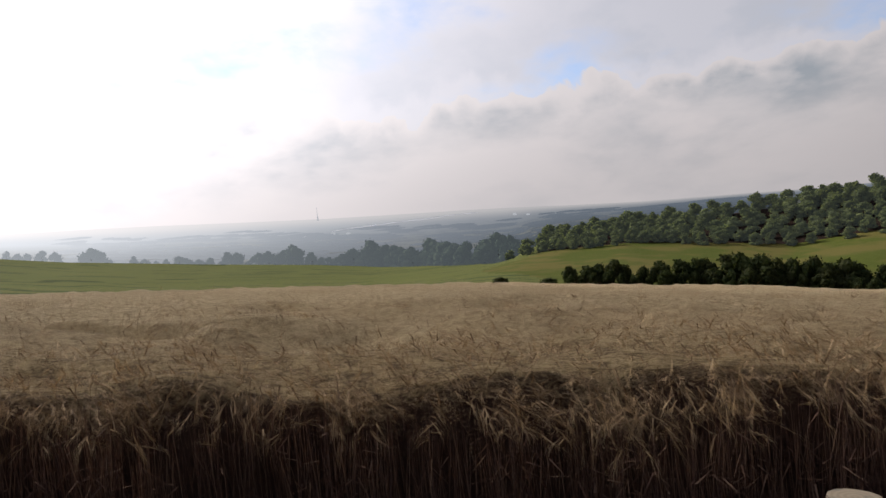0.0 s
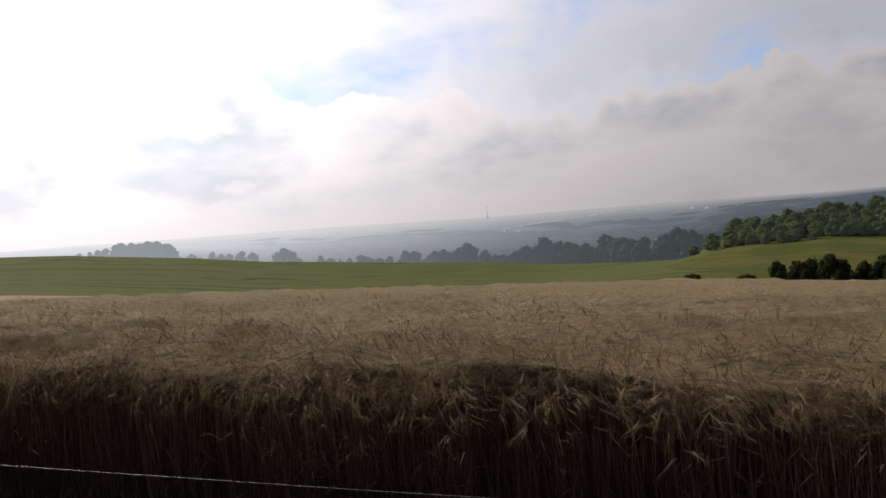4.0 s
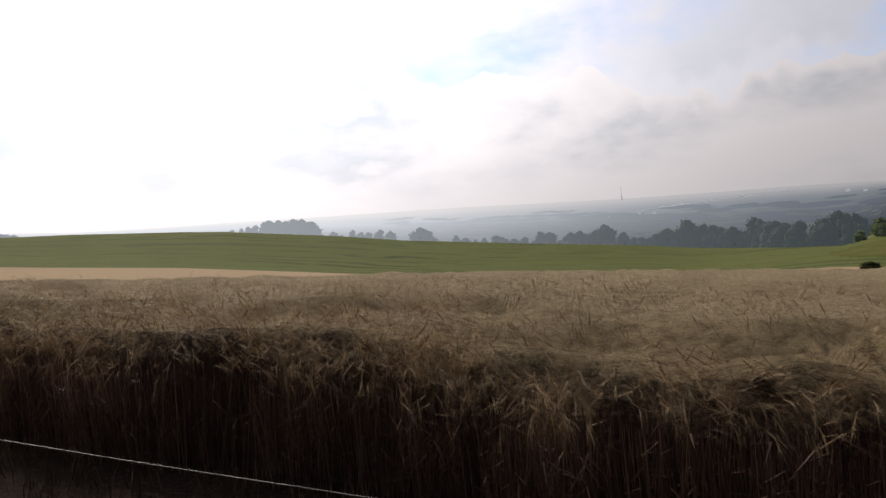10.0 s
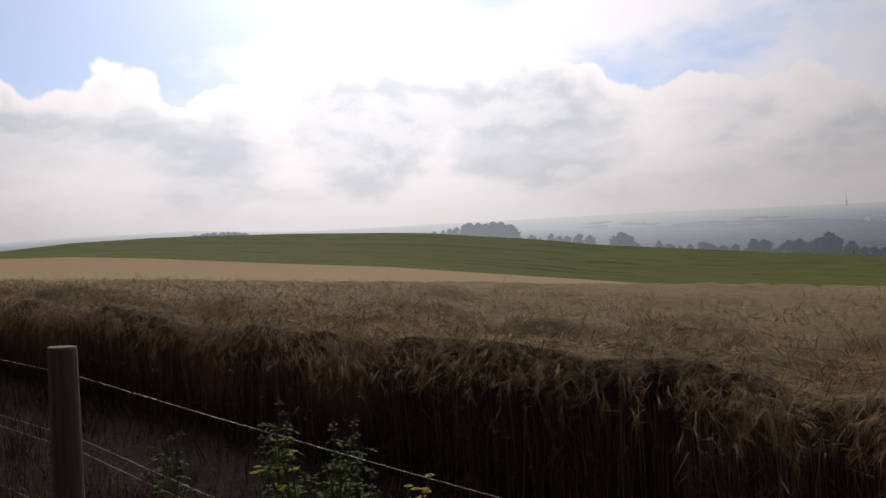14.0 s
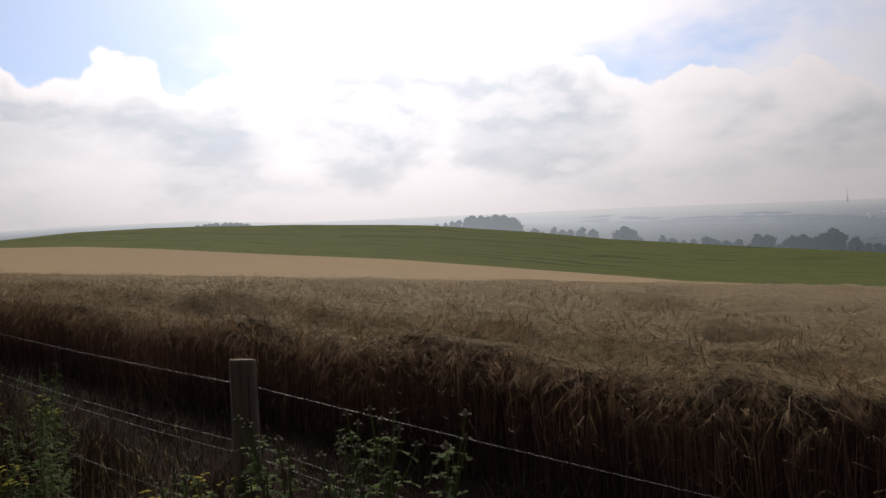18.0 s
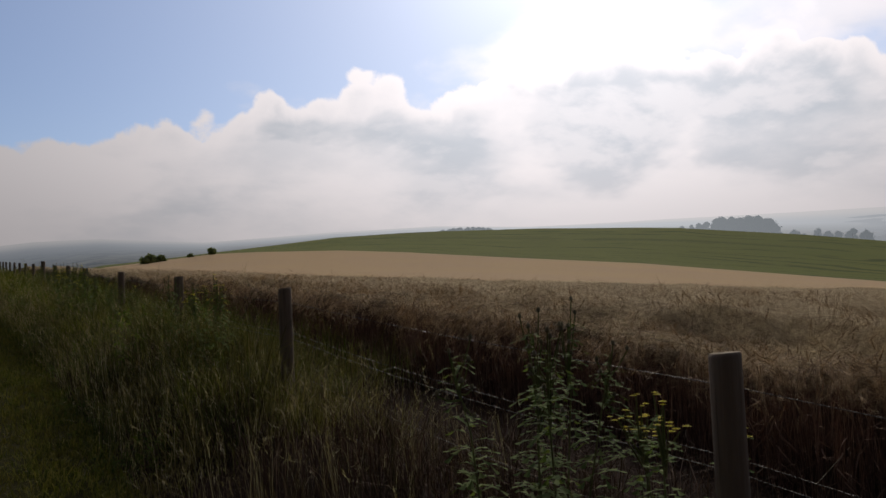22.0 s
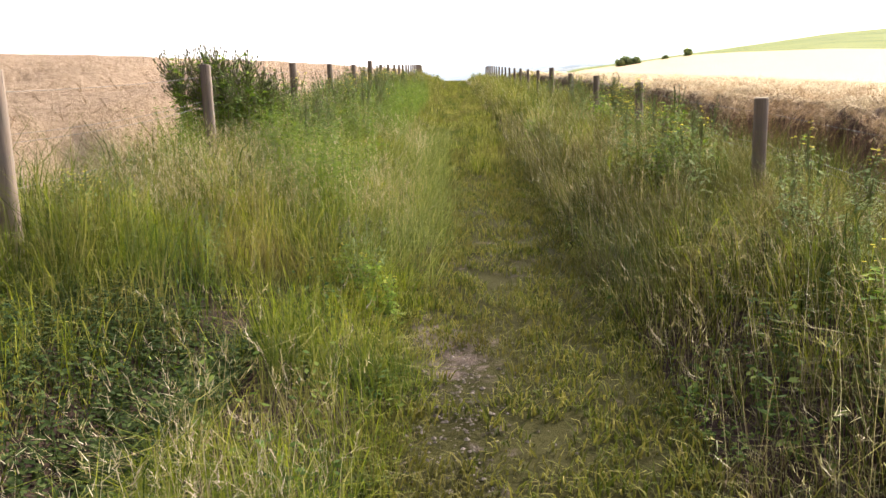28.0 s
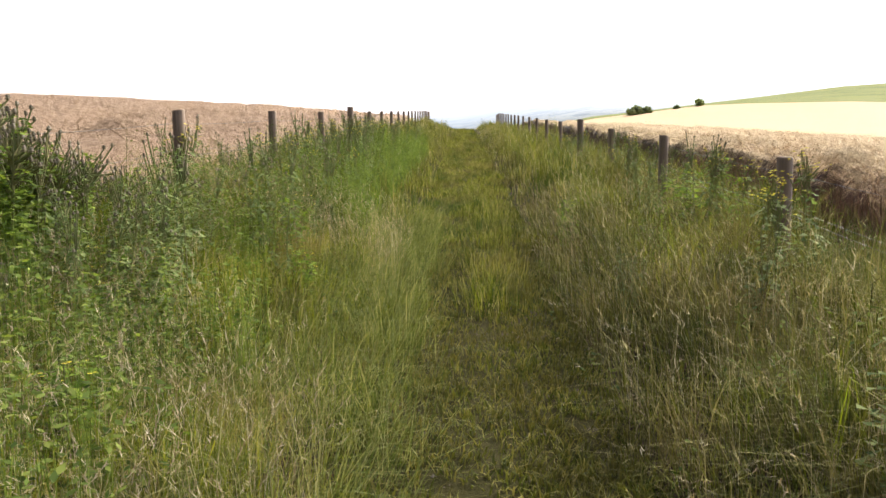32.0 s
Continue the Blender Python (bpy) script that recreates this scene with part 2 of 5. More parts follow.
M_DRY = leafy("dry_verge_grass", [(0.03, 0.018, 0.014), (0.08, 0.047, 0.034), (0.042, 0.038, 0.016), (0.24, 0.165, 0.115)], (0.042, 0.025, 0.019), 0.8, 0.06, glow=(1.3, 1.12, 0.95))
M_BARLEY = leafy("ripe_barley", [(0.34, 0.23, 0.118), (0.50, 0.362, 0.20), (0.66, 0.50, 0.31)], (0.17, 0.105, 0.064), 4.0, 0.16, 0.65, glow=(1.3, 1.12, 0.95))
M_BARLEY_DULL = leafy("dull_barley", [(0.22, 0.15, 0.085), (0.34, 0.245, 0.15), (0.46, 0.345, 0.225)], (0.2, 0.14, 0.09), 1.2, 0.16, 0.65, glow=(1.3, 1.12, 0.95))
M_EAR = leafy("barley_ears", [(0.12, 0.075, 0.043), (0.22, 0.145, 0.078), (0.35, 0.245, 0.14)], (0.16, 0.105, 0.062), 0.5, 0.1, glow=(1.3, 1.12, 0.95))
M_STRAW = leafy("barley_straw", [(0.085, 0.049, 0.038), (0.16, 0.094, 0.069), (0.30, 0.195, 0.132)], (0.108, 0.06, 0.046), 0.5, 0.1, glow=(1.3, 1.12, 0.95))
M_WEED = leafy("weed_leaves", [(0.022, 0.042, 0.010), (0.065, 0.10, 0.020), (0.135, 0.165, 0.036)], (0.05, 0.07, 0.018), 1.5, 0.33)
M_LUSH = leafy("lush_leaves", [(0.06, 0.11, 0.018), (0.14, 0.21, 0.03), (0.24, 0.30, 0.05)], (0.11, 0.15, 0.03), 1.5, 0.4)
M_NETTLE = leafy("nettle_leaves", [(0.03, 0.055, 0.012), (0.095, 0.14, 0.026), (0.20, 0.24, 0.05)], (0.08, 0.10, 0.025), 1.5, 0.36)
M_BUSH = leafy("thistle_leaves", [(0.06, 0.09, 0.028), (0.125, 0.165, 0.055), (0.21, 0.245, 0.095)], (0.10, 0.125, 0.05), 1.5, 0.3)
M_STALK = leafy("weed_stalks", [(0.11, 0.14, 0.05), (0.19, 0.18, 0.085)], (0.15, 0.12, 0.06), 1.5, 0.2)
M_YELLOW = leafy("yellow_flowers", [(0.55, 0.46, 0.06), (0.70, 0.61, 0.12)], (0.5, 0.42, 0.09), 3.0)
M_THISTLE = leafy("thistle_heads", [(0.11, 0.095, 0.075), (0.19, 0.165, 0.13), (0.33, 0.29, 0.25)], (0.17, 0.145, 0.125), 3.0)
M_TREE = leafy("tree_leaves", [(0.09, 0.12, 0.055), (0.17, 0.21, 0.085), (0.30, 0.33, 0.13)], (0.10, 0.12, 0.06), 0.05, 0.4)


def wood_leaves(g):
    ran = g.add("ShaderNodeNewGeometry").outputs["Random Per Island"]
    drift = g.noise(place(g), 0.06, 3.0)
    tint = g.mix(ran, (0.09, 0.115, 0.055), (0.28, 0.31, 0.13))
    body = leaf_shader(g, g.mix(g.ramp(drift, 0.4, 0.6, 0.0, 0.5), tint, (0.11, 0.13, 0.06)), 0.45)
    # thin aerial haze painted over the leaves as a little emission
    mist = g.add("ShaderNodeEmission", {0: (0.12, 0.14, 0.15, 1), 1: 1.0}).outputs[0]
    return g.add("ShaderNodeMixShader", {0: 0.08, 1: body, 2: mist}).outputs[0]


M_WOOD = material("wood_leaves", wood_leaves)
M_HEDGE = leafy("hedge_leaves", [(0.03, 0.045, 0.018), (0.05, 0.065, 0.025), (0.085, 0.10, 0.04)], (0.06, 0.05, 0.03), 0.25, 0.3)


def bark(g):
    p = place(g)
    n = g.noise(g.vec("MULTIPLY", p, (9, 9, 2)), 1.0, 6.0)
    return plain(g, g.mix(n, (0.05, 0.04, 0.03), (0.15, 0.12, 0.09)), 0.9, bump(g, n, 0.6, 0.03))


def post_wood(g):
    p = g.add("ShaderNodeTexCoord").outputs["Object"]
    grain = g.noise(g.vec("MULTIPLY", p, (60, 60, 3)), 1.0, 6.0, 0.6, 0.6)
    blot = g.noise(p, 5.0, 4.0)
    tint = g.mix(grain, (0.095, 0.066, 0.047), (0.23, 0.172, 0.125))
    tint = g.mix(g.ramp(blot, 0.5, 0.7, 0.0, 0.5), tint, (0.11, 0.105, 0.085))
    crack = g.ramp(g.noise(g.vec("MULTIPLY", p, (90, 90, 1.2)), 1.0, 2.0), 0.60, 0.66)
    tint = g.mix(g.math("MULTIPLY", crack, 0.6), tint, (0.05, 0.038, 0.028))
    return plain(g, tint, 0.85, bump(g, g.math("SUBTRACT", grain, crack), 0.7, 0.006), 0.0, 0.2)


def post_end(g):
    p = g.add("ShaderNodeTexCoord").outputs["Object"]
    rings = g.add("ShaderNodeTexWave", {"Vector": p, "Scale": 28.0, "Distortion": 2.5, "Detail": 2.0}, wave_type="RINGS", rings_direction="Z").outputs[1]
    tint = g.mix(rings, (0.33, 0.275, 0.20), (0.28, 0.225, 0.16))
    return plain(g, g.mix(g.ramp(g.noise(p, 40.0), 0.5, 0.7), tint, (0.2, 0.18, 0.14)), 0.9)


def wire_steel(g):
    n = g.noise(place(g), 12.0)
    return plain(g, g.mix(n, (0.085, 0.075, 0.063), (0.15, 0.135, 0.115)), 0.5, None, 0.3, 0.3)


def soil(g):
    p = place(g)
    a, b = g.noise(p, 1.4, 5.0), g.noise(p, 22.0, 6.0, 0.65)
    tint = g.mix(a, (0.02, 0.013, 0.010), (0.034, 0.023, 0.017))
    return plain(g, g.mix(g.ramp(b, 0.45, 0.7), tint, (0.062, 0.04, 0.031)), 0.95, bump(g, b, 0.8, 0.03))


def track(g):
    p = place(g)
    a, b, c = g.noise(p, 1.1, 5.0), g.noise(p, 9.0, 6.0, 0.65), g.noise(p, 60.0, 5.0, 0.7)
    earth = g.mix(b, (0.035, 0.025, 0.019), (0.155, 0.116, 0.094))
    moss = g.mix(c, (0.018, 0.018, 0.006), (0.055, 0.048, 0.016))
    wear = g.math("ADD", g.math("MULTIPLY", a, 0.6), g.math("MULTIPLY", b, 0.4))
    for x, y, wide, far in ((-0.22, 32.9, 0.36, 2.0), (-0.15, 35.8, 0.32, 0.9)):
        off = g.vec("LENGTH", g.vec("MULTIPLY", g.vec("SUBTRACT", p, (x, y, 0.0)), (1 / wide, 1 / far, 0.0)))
        wear = g.math("ADD", wear, g.ramp(off, 0.3, 1.2, 0.085, 0.0))
    tint = g.mix(g.ramp(wear, 0.57, 0.66), moss, earth)
    return plain(g, g.mix(g.ramp(c, 0.66, 0.8, 0.0, 0.3), tint, (0.2, 0.16, 0.125)), 0.95, bump(g, g.math("ADD", b, g.math("MULTIPLY", c, 0.5)), 0.9, 0.03))


def crop_soil(g):
    p = place(g)
    n = g.noise(p, 5.0, 6.0, 0.65)
    return plain(g, g.mix(n, (0.03, 0.016, 0.012), (0.07, 0.04, 0.027)), 0.95, bump(g, n, 0.8, 0.05))


def canopy(g):
    p = place(g)
    a, b = g.noise(p, 0.13, 4.0), g.noise(g.vec("MULTIPLY", p, (9, 6, 9)), 1.0, 6.0, 0.7, 0.5)
    fluff = g.noise(g.vec("MULTIPLY", p, (60, 24, 40)), 1.0, 4.0, 0.75, 1.2)
    b = g.math("MULTIPLY_ADD", g.math("SUBTRACT", fluff, 0.5), 0.9, b)
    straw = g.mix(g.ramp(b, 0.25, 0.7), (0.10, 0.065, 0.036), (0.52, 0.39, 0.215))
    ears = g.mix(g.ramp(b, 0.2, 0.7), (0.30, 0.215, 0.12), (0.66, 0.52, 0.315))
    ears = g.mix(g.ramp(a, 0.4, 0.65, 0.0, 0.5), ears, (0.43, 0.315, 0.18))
    # shade between the ears is put into the colour, darkest near the edge
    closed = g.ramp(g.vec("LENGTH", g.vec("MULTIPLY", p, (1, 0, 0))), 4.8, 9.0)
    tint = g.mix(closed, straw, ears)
    west = g.ramp(g.add("ShaderNodeSeparateXYZ", {0: p}).outputs[0], -2.0, 0.0, 1.0, 0.0)
    tint = g.mix(west, tint, g.mix(g.ramp(b, 0.2, 0.7), (0.20, 0.135, 0.085), (0.40, 0.285, 0.19)))
    # bare stalks along the edge, coloured darker for the shade on the crop's front
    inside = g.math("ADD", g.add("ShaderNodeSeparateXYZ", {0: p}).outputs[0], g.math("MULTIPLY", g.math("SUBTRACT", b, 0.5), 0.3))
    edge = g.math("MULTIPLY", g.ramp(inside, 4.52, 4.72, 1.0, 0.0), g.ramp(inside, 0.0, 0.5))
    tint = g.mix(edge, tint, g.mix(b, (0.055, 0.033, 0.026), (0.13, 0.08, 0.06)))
    return plain(g, tint, 0.9, bump(g, b, 1.0, 0.12))


def tan_field(g):
    p = place(g)
    a, b = g.noise(p, 0.02, 4.0), g.noise(g.vec("MULTIPLY", p, (1.2, 1.2, 1.2)), 1.0, 6.0, 0.7)
    tint = g.mix(b, (0.41, 0.28, 0.16), (0.535, 0.395, 0.245))
    return plain(g, g.mix(g.ramp(a, 0.4, 0.6, 0.0, 0.4), tint, (0.5, 0.36, 0.19)), 0.95, bump(g, b, 0.6, 0.4))


def green_crop(g):
    p = place(g)
    away = g.vec("LENGTH", g.vec("SUBTRACT", p, (0.0, 15.0, 3.0)))
    away = g.math("ADD", away, g.math("MULTIPLY", g.noise(p, 0.012, 2.0), 60.0))
    rows = g.noise(g.add("ShaderNodeCombineXYZ", {0: g.math("MULTIPLY", away, 0.2), 1: g.math("MULTIPLY", g.noise(p, 0.006, 1.0), 2.0)}).outputs[0], 1.0, 3.0, 0.6)
    lines = g.math("MULTIPLY", g.ramp(rows, 0.54, 0.58), g.ramp(g.noise(p, 0.03, 3.0), 0.36, 0.52))
    a, b = g.noise(p, 0.012, 3.0), g.noise(p, 0.9, 6.0, 0.7)
    tint = g.mix(a, (0.125, 0.15, 0.04), (0.195, 0.195, 0.055))
    tint = g.mix(g.ramp(b, 0.4, 0.65), tint, (0.13, 0.15, 0.05))
    return plain(g, g.mix(g.math("MULTIPLY", lines, 0.8), tint, (0.055, 0.075, 0.028)), 0.95, bump(g, b, 0.5, 0.4))


def meadow(g):
    p = place(g)
    a, b = g.noise(p, 0.03, 5.0), g.noise(p, 0.35, 6.0, 0.7)
    tint = g.mix(b, (0.065, 0.09, 0.018), (0.135, 0.15, 0.03))
    return plain(g, g.mix(g.ramp(a, 0.42, 0.6, 0.0, 0.85), tint, (0.17, 0.145, 0.045)), 0.95, bump(g, b, 0.6, 0.5))


def valley(g):
    """Far valley: mist and scattered daylight painted as emission, growing with distance and sunward."""
    p = place(g)
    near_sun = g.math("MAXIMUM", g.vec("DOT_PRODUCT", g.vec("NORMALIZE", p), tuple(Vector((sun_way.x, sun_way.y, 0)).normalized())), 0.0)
    patch = g.noise(g.vec("MULTIPLY", p, (0.011, 0.011, 0.0)), 1.0, 6.0, 0.65)
    cell = g.add("ShaderNodeTexVoronoi", {"Vector": g.vec("MULTIPLY", p, (0.0045, 0.0045, 0.0)), "Scale": 1.0}).outputs["Color"]
    strip = g.add("ShaderNodeSeparateXYZ", {0: cell}).outputs[0]
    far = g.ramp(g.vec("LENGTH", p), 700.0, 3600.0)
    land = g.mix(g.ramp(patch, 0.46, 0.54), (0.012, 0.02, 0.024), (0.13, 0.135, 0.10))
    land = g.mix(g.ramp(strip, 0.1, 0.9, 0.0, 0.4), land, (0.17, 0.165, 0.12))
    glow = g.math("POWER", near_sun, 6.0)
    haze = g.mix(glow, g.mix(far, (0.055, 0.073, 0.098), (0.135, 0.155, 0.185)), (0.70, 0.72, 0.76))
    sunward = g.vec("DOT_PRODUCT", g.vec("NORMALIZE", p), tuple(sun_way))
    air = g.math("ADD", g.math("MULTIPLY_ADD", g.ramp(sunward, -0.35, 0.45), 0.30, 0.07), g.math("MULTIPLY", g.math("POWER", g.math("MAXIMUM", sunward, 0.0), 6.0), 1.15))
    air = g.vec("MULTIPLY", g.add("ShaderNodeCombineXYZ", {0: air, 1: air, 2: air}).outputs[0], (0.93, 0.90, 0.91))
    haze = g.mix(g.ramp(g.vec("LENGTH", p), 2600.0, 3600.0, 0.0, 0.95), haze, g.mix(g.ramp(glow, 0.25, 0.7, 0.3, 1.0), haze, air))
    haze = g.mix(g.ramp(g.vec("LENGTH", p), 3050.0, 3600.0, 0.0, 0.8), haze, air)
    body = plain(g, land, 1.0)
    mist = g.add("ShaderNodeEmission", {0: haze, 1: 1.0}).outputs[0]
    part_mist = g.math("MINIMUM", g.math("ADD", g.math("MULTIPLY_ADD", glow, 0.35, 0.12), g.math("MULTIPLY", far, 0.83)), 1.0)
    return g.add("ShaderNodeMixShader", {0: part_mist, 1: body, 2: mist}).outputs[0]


def misty_wood(g):
    ran = g.add("ShaderNodeNewGeometry").outputs["Random Per Island"]
    p = place(g)
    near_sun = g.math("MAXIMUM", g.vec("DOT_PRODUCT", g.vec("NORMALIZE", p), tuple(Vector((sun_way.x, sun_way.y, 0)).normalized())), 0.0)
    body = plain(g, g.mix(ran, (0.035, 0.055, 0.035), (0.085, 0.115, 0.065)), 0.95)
    # mist painted on as emission, paler and stronger towards the sun
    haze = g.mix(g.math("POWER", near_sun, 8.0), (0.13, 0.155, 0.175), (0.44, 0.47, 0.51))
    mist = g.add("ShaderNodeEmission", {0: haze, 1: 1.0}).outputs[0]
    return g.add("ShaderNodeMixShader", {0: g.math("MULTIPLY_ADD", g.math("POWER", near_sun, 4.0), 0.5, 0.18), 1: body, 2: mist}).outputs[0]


def far_wood(g):
    p = place(g)
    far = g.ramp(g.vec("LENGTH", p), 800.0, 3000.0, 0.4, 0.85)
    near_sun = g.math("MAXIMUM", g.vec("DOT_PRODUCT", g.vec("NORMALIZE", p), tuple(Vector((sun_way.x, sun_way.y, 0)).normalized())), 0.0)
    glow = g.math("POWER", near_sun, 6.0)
    # painted haze: emission covers more of the wood with distance and near the sun
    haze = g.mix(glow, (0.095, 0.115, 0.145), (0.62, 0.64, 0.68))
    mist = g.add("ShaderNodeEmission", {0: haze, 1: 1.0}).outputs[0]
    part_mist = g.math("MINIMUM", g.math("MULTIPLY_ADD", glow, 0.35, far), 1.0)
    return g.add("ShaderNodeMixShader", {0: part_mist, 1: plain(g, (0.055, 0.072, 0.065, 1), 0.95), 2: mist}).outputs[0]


def river_water(g):
    # sky reflection and haze put into a pale base colour
    return plain(g, g.mix(g.noise(place(g), 0.01), (0.40, 0.42, 0.45), (0.5, 0.52, 0.55)), 0.4, None, 0.0, 0.5)


def glowing_pale_paint(g):
    paint = plain(g, g.mix(g.noise(place(g), 0.2), (0.78, 0.78, 0.77), (0.86, 0.86, 0.85)), 0.6)
    # emission added to the paint so the shaded shed walls look white
    added_glow = g.add("ShaderNodeEmission", {0: (0.45, 0.47, 0.5, 1), 1: 1.0}).outputs[0]
    return g.add("ShaderNodeMixShader", {0: 0.6, 1: paint, 2: added_glow}).outputs[0]


def stone(g):
    n = g.noise(place(g), 40.0, 4.0)
    ran = g.add("ShaderNodeNewGeometry").outputs["Random Per Island"]
    return plain(g, g.mix(ran, g.mix(n, (0.06, 0.048, 0.038), (0.10, 0.08, 0.062)), (0.17, 0.14, 0.115)), 0.9)


def grey_tower(g):
    paint = plain(g, g.mix(g.noise(place(g), 0.1), (0.55, 0.56, 0.58), (0.68, 0.69, 0.71)), 0.9)
    # distance haze painted on: most of the tower's tone is emission
    mist = g.add("ShaderNodeEmission", {0: (0.36, 0.38, 0.41, 1), 1: 1.0}).outputs[0]
    return g.add("ShaderNodeMixShader", {0: 0.75, 1: paint, 2: mist}).outputs[0]


M_BARK, M_POST, M_POST_END, M_WIRE = (material(*a) for a in (("bark", bark), ("weathered_post_wood", post_wood), ("post_end_grain", post_end), ("galvanised_wire", wire_steel)))
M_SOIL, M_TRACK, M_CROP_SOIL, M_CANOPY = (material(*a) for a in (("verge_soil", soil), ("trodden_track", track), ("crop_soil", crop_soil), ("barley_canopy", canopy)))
M_TAN, M_GREEN, M_MEADOW, M_VALLEY = (material(*a) for a in (("tan_cereal", tan_field), ("green_crop", green_crop), ("meadow_grass", meadow), ("misty_valley", valley)))
M_RIVER, M_PALE, M_STONE, M_TOWER, M_MISTY, M_FAR_WOOD = (material(*a) for a in (("river_water", river_water), ("glowing_pale_paint", glowing_pale_paint), ("flint", stone), ("grey_tower", grey_tower), ("misty_wood", misty_wood), ("far_wood", far_wood)))


# ---- lie of the land ----


def track_z(y):
    """Height of the track's verge along its length."""
    y = np.asarray(y, float)
    ys = [-400, -60, 0, 12, 20, 28, 36, 45, 100, 108, 116, 130, 200, 400]
    zs = [-30, -5.4, 0.04, 1.19, 1.94, 2.56, 3.08, 3.59, 6.62, 6.98, 7.1, 6.7, 2.0, -12.0]
    fine = np.interp(np.stack([y + d for d in np.linspace(-3, 3, 7)]), ys, zs)
    return fine.mean(0)


def near_z(x, y):
    d = np.maximum(x - 1.5, 0)
    fall = (0.026 + 0.00035 * np.clip(y, 0, 80) + 0.0012 * np.clip(-y, 0, 30)) * d + 0.00025 * d * d
    e = np.clip(-2.4 - x, 0, 41)
    lift = 0.1 * e - 0.0012 * e * e
    bank = 0.26 * ease((x - 0.7) / 0.8) * ease((2.8 - x) / 1.2) + 0.12 * ease((-0.45 - x) / 0.7) + 0.22 * ease((-0.9 - x) / 1.1) * ease((3.3 + x) / 0.8)
    trough = 0.2 * np.exp(-((x + 1.35 + 0.12 * np.sin(y * 1.3)) / 0.2) ** 2) * ease((38.5 - y) / 3)
    return track_z(y) - fall + lift + (bank - trough) * ease((y - 18) / 10)


def ease(t):
    t = np.clip(t, 0, 1)
    return t * t * (3 - 2 * t)


ORIGIN = (0.0, 15.0, 2.95)
AZ = [-180, -140, -124, -119, -114.5, -110, -103.5, -98, -96, -93.7, -91, -85, -80, -72, -68, -63, -58, -50, -47, -40, -33, -30, -25, -19, -16, -13.6, -9, -5, -2.6, 0, 3, 20, 180]
DIP = [-6, -6.8, -6.5, -5.9, -5.4, -4.9, -4.25, -3.8, -3.7, -3.6, -3.5, -3.3, -3.0, -2.4, -2.1, -1.9, -1.5, -1.0, -0.8, -0.3, 0.1, 0.2, 0.5, 0.7, 0.8, 0.85, 0.9, 0.85, 0.85, 0.8, 0.75, 0.5, -6]
TAN_TOP = [-6, -6.5, -6.3, -5.8, -5.3, -4.85, -4.2, -3.7, -3.4, -3.2, -3.1, -2.9, -2.7, -2.1, -1.75, -1.05, -0.4, 0.65, 1.05, 1.72, 2.4, 2.7, 3.05, 3.15, 3.1, 2.85, 2.4, 1.55, 1.0, 0.5, 0.4, 0, -6]
SKYLINE = [-5, -1.8, -2.0, -2.2, -2.6, -2.0, -1.3, -1.28, -1.39, -1.74, -1.6, -1.1, -0.4, 0.5, 1.0, 1.6, 2.4, 3.4, 3.62, 3.97, 4.12, 4.12, 3.98, 3.42, 3.15, 2.9, 2.5, 1.65, 1.1, 0.6, 0.5, 0, -5]
HORIZON = [1, 1, 1.2, 1.3, 1.4, 1.6, 1.85, 2.2, 2.35, 2.5, 2.65, 2.9, 3.1, 3.5, 3.7, 3.85, 3.95, 4.1, 4.1, 4.15, 4.55, 4.5, 4.4, 4.1, 3.95, 4.1, 4.35, 4.2, 3.9, 3.4, 3.1, 2, 1]
# wooded slope behind the meadow
HILL = [-5, 0.6, 0.6, 0.55, 0.3, 0.1, -0.1, -0.4, -0.9] + [e - 0.35 for e in SKYLINE[9:]]


def far_radius(az):
    return np.interp(az, [-180, -97, -93, -84, 180], [520, 520, 520, 640, 640])


def land_z(x, y):
    """Height of the ground anywhere."""
    x, y = np.asarray(x, float), np.asarray(y, float)
    dx, dy = x - ORIGIN[0], y - ORIGIN[1]
    r, az = np.hypot(dx, dy), np.degrees(np.arctan2(-dx, dy))
    tables = [np.interp(az, AZ, t) for t in (DIP, TAN_TOP, SKYLINE, HORIZON, HILL)]
    sky_r = far_radius(az)
    stops = [np.full_like(r, 110.0), 0.62 * sky_r, 0.82 * sky_r, sky_r, 1.2 * sky_r, 1.35 * sky_r, np.full_like(r, 3600.0), np.full_like(r, 4800.0)]
    mid = 0.6 * tables[2] + 0.4 * tables[1]
    els = [tables[0], tables[1], mid, tables[2], tables[4], tables[4] - 0.1, tables[3], tables[3] - 0.6]
    el = els[0].copy()
    for a, b, ea, eb in zip(stops, stops[1:], els, els[1:]):
        f = np.clip((r - a) / (b - a), 0, 1)
        el = np.where(r > a, ea + (eb - ea) * f, el)
    far = ORIGIN[2] + r * np.tan(np.radians(el))
    w = np.clip((r - 72) / 38, 0, 1)
    w = w * w * (3 - 2 * w)
    return near_z(x, y) * (1 - w) + far * w


def ripple(x, y, size):
    return np.array([noise.noise((a / size, b / size, 3.7)) for a, b in zip(np.ravel(x), np.ravel(y))]).reshape(np.shape(x))


def polar(az, r, up=0.0):
    """A point of the ground by bearing and distance."""
    x, y = ORIGIN[0] - r * math.sin(radians(az)), ORIGIN[1] + r * math.cos(radians(az))
    return x, y, float(land_z(x, y)) + up


def seen_from(az, r, eye=(0.0, 0.0, 1.6)):
    """A point of the ground by bearing and distance from the start of the walk."""
    x, y = eye[0] - r * math.sin(radians(az)), eye[1] + r * math.cos(radians(az))
    return x, y, float(land_z(x, y))


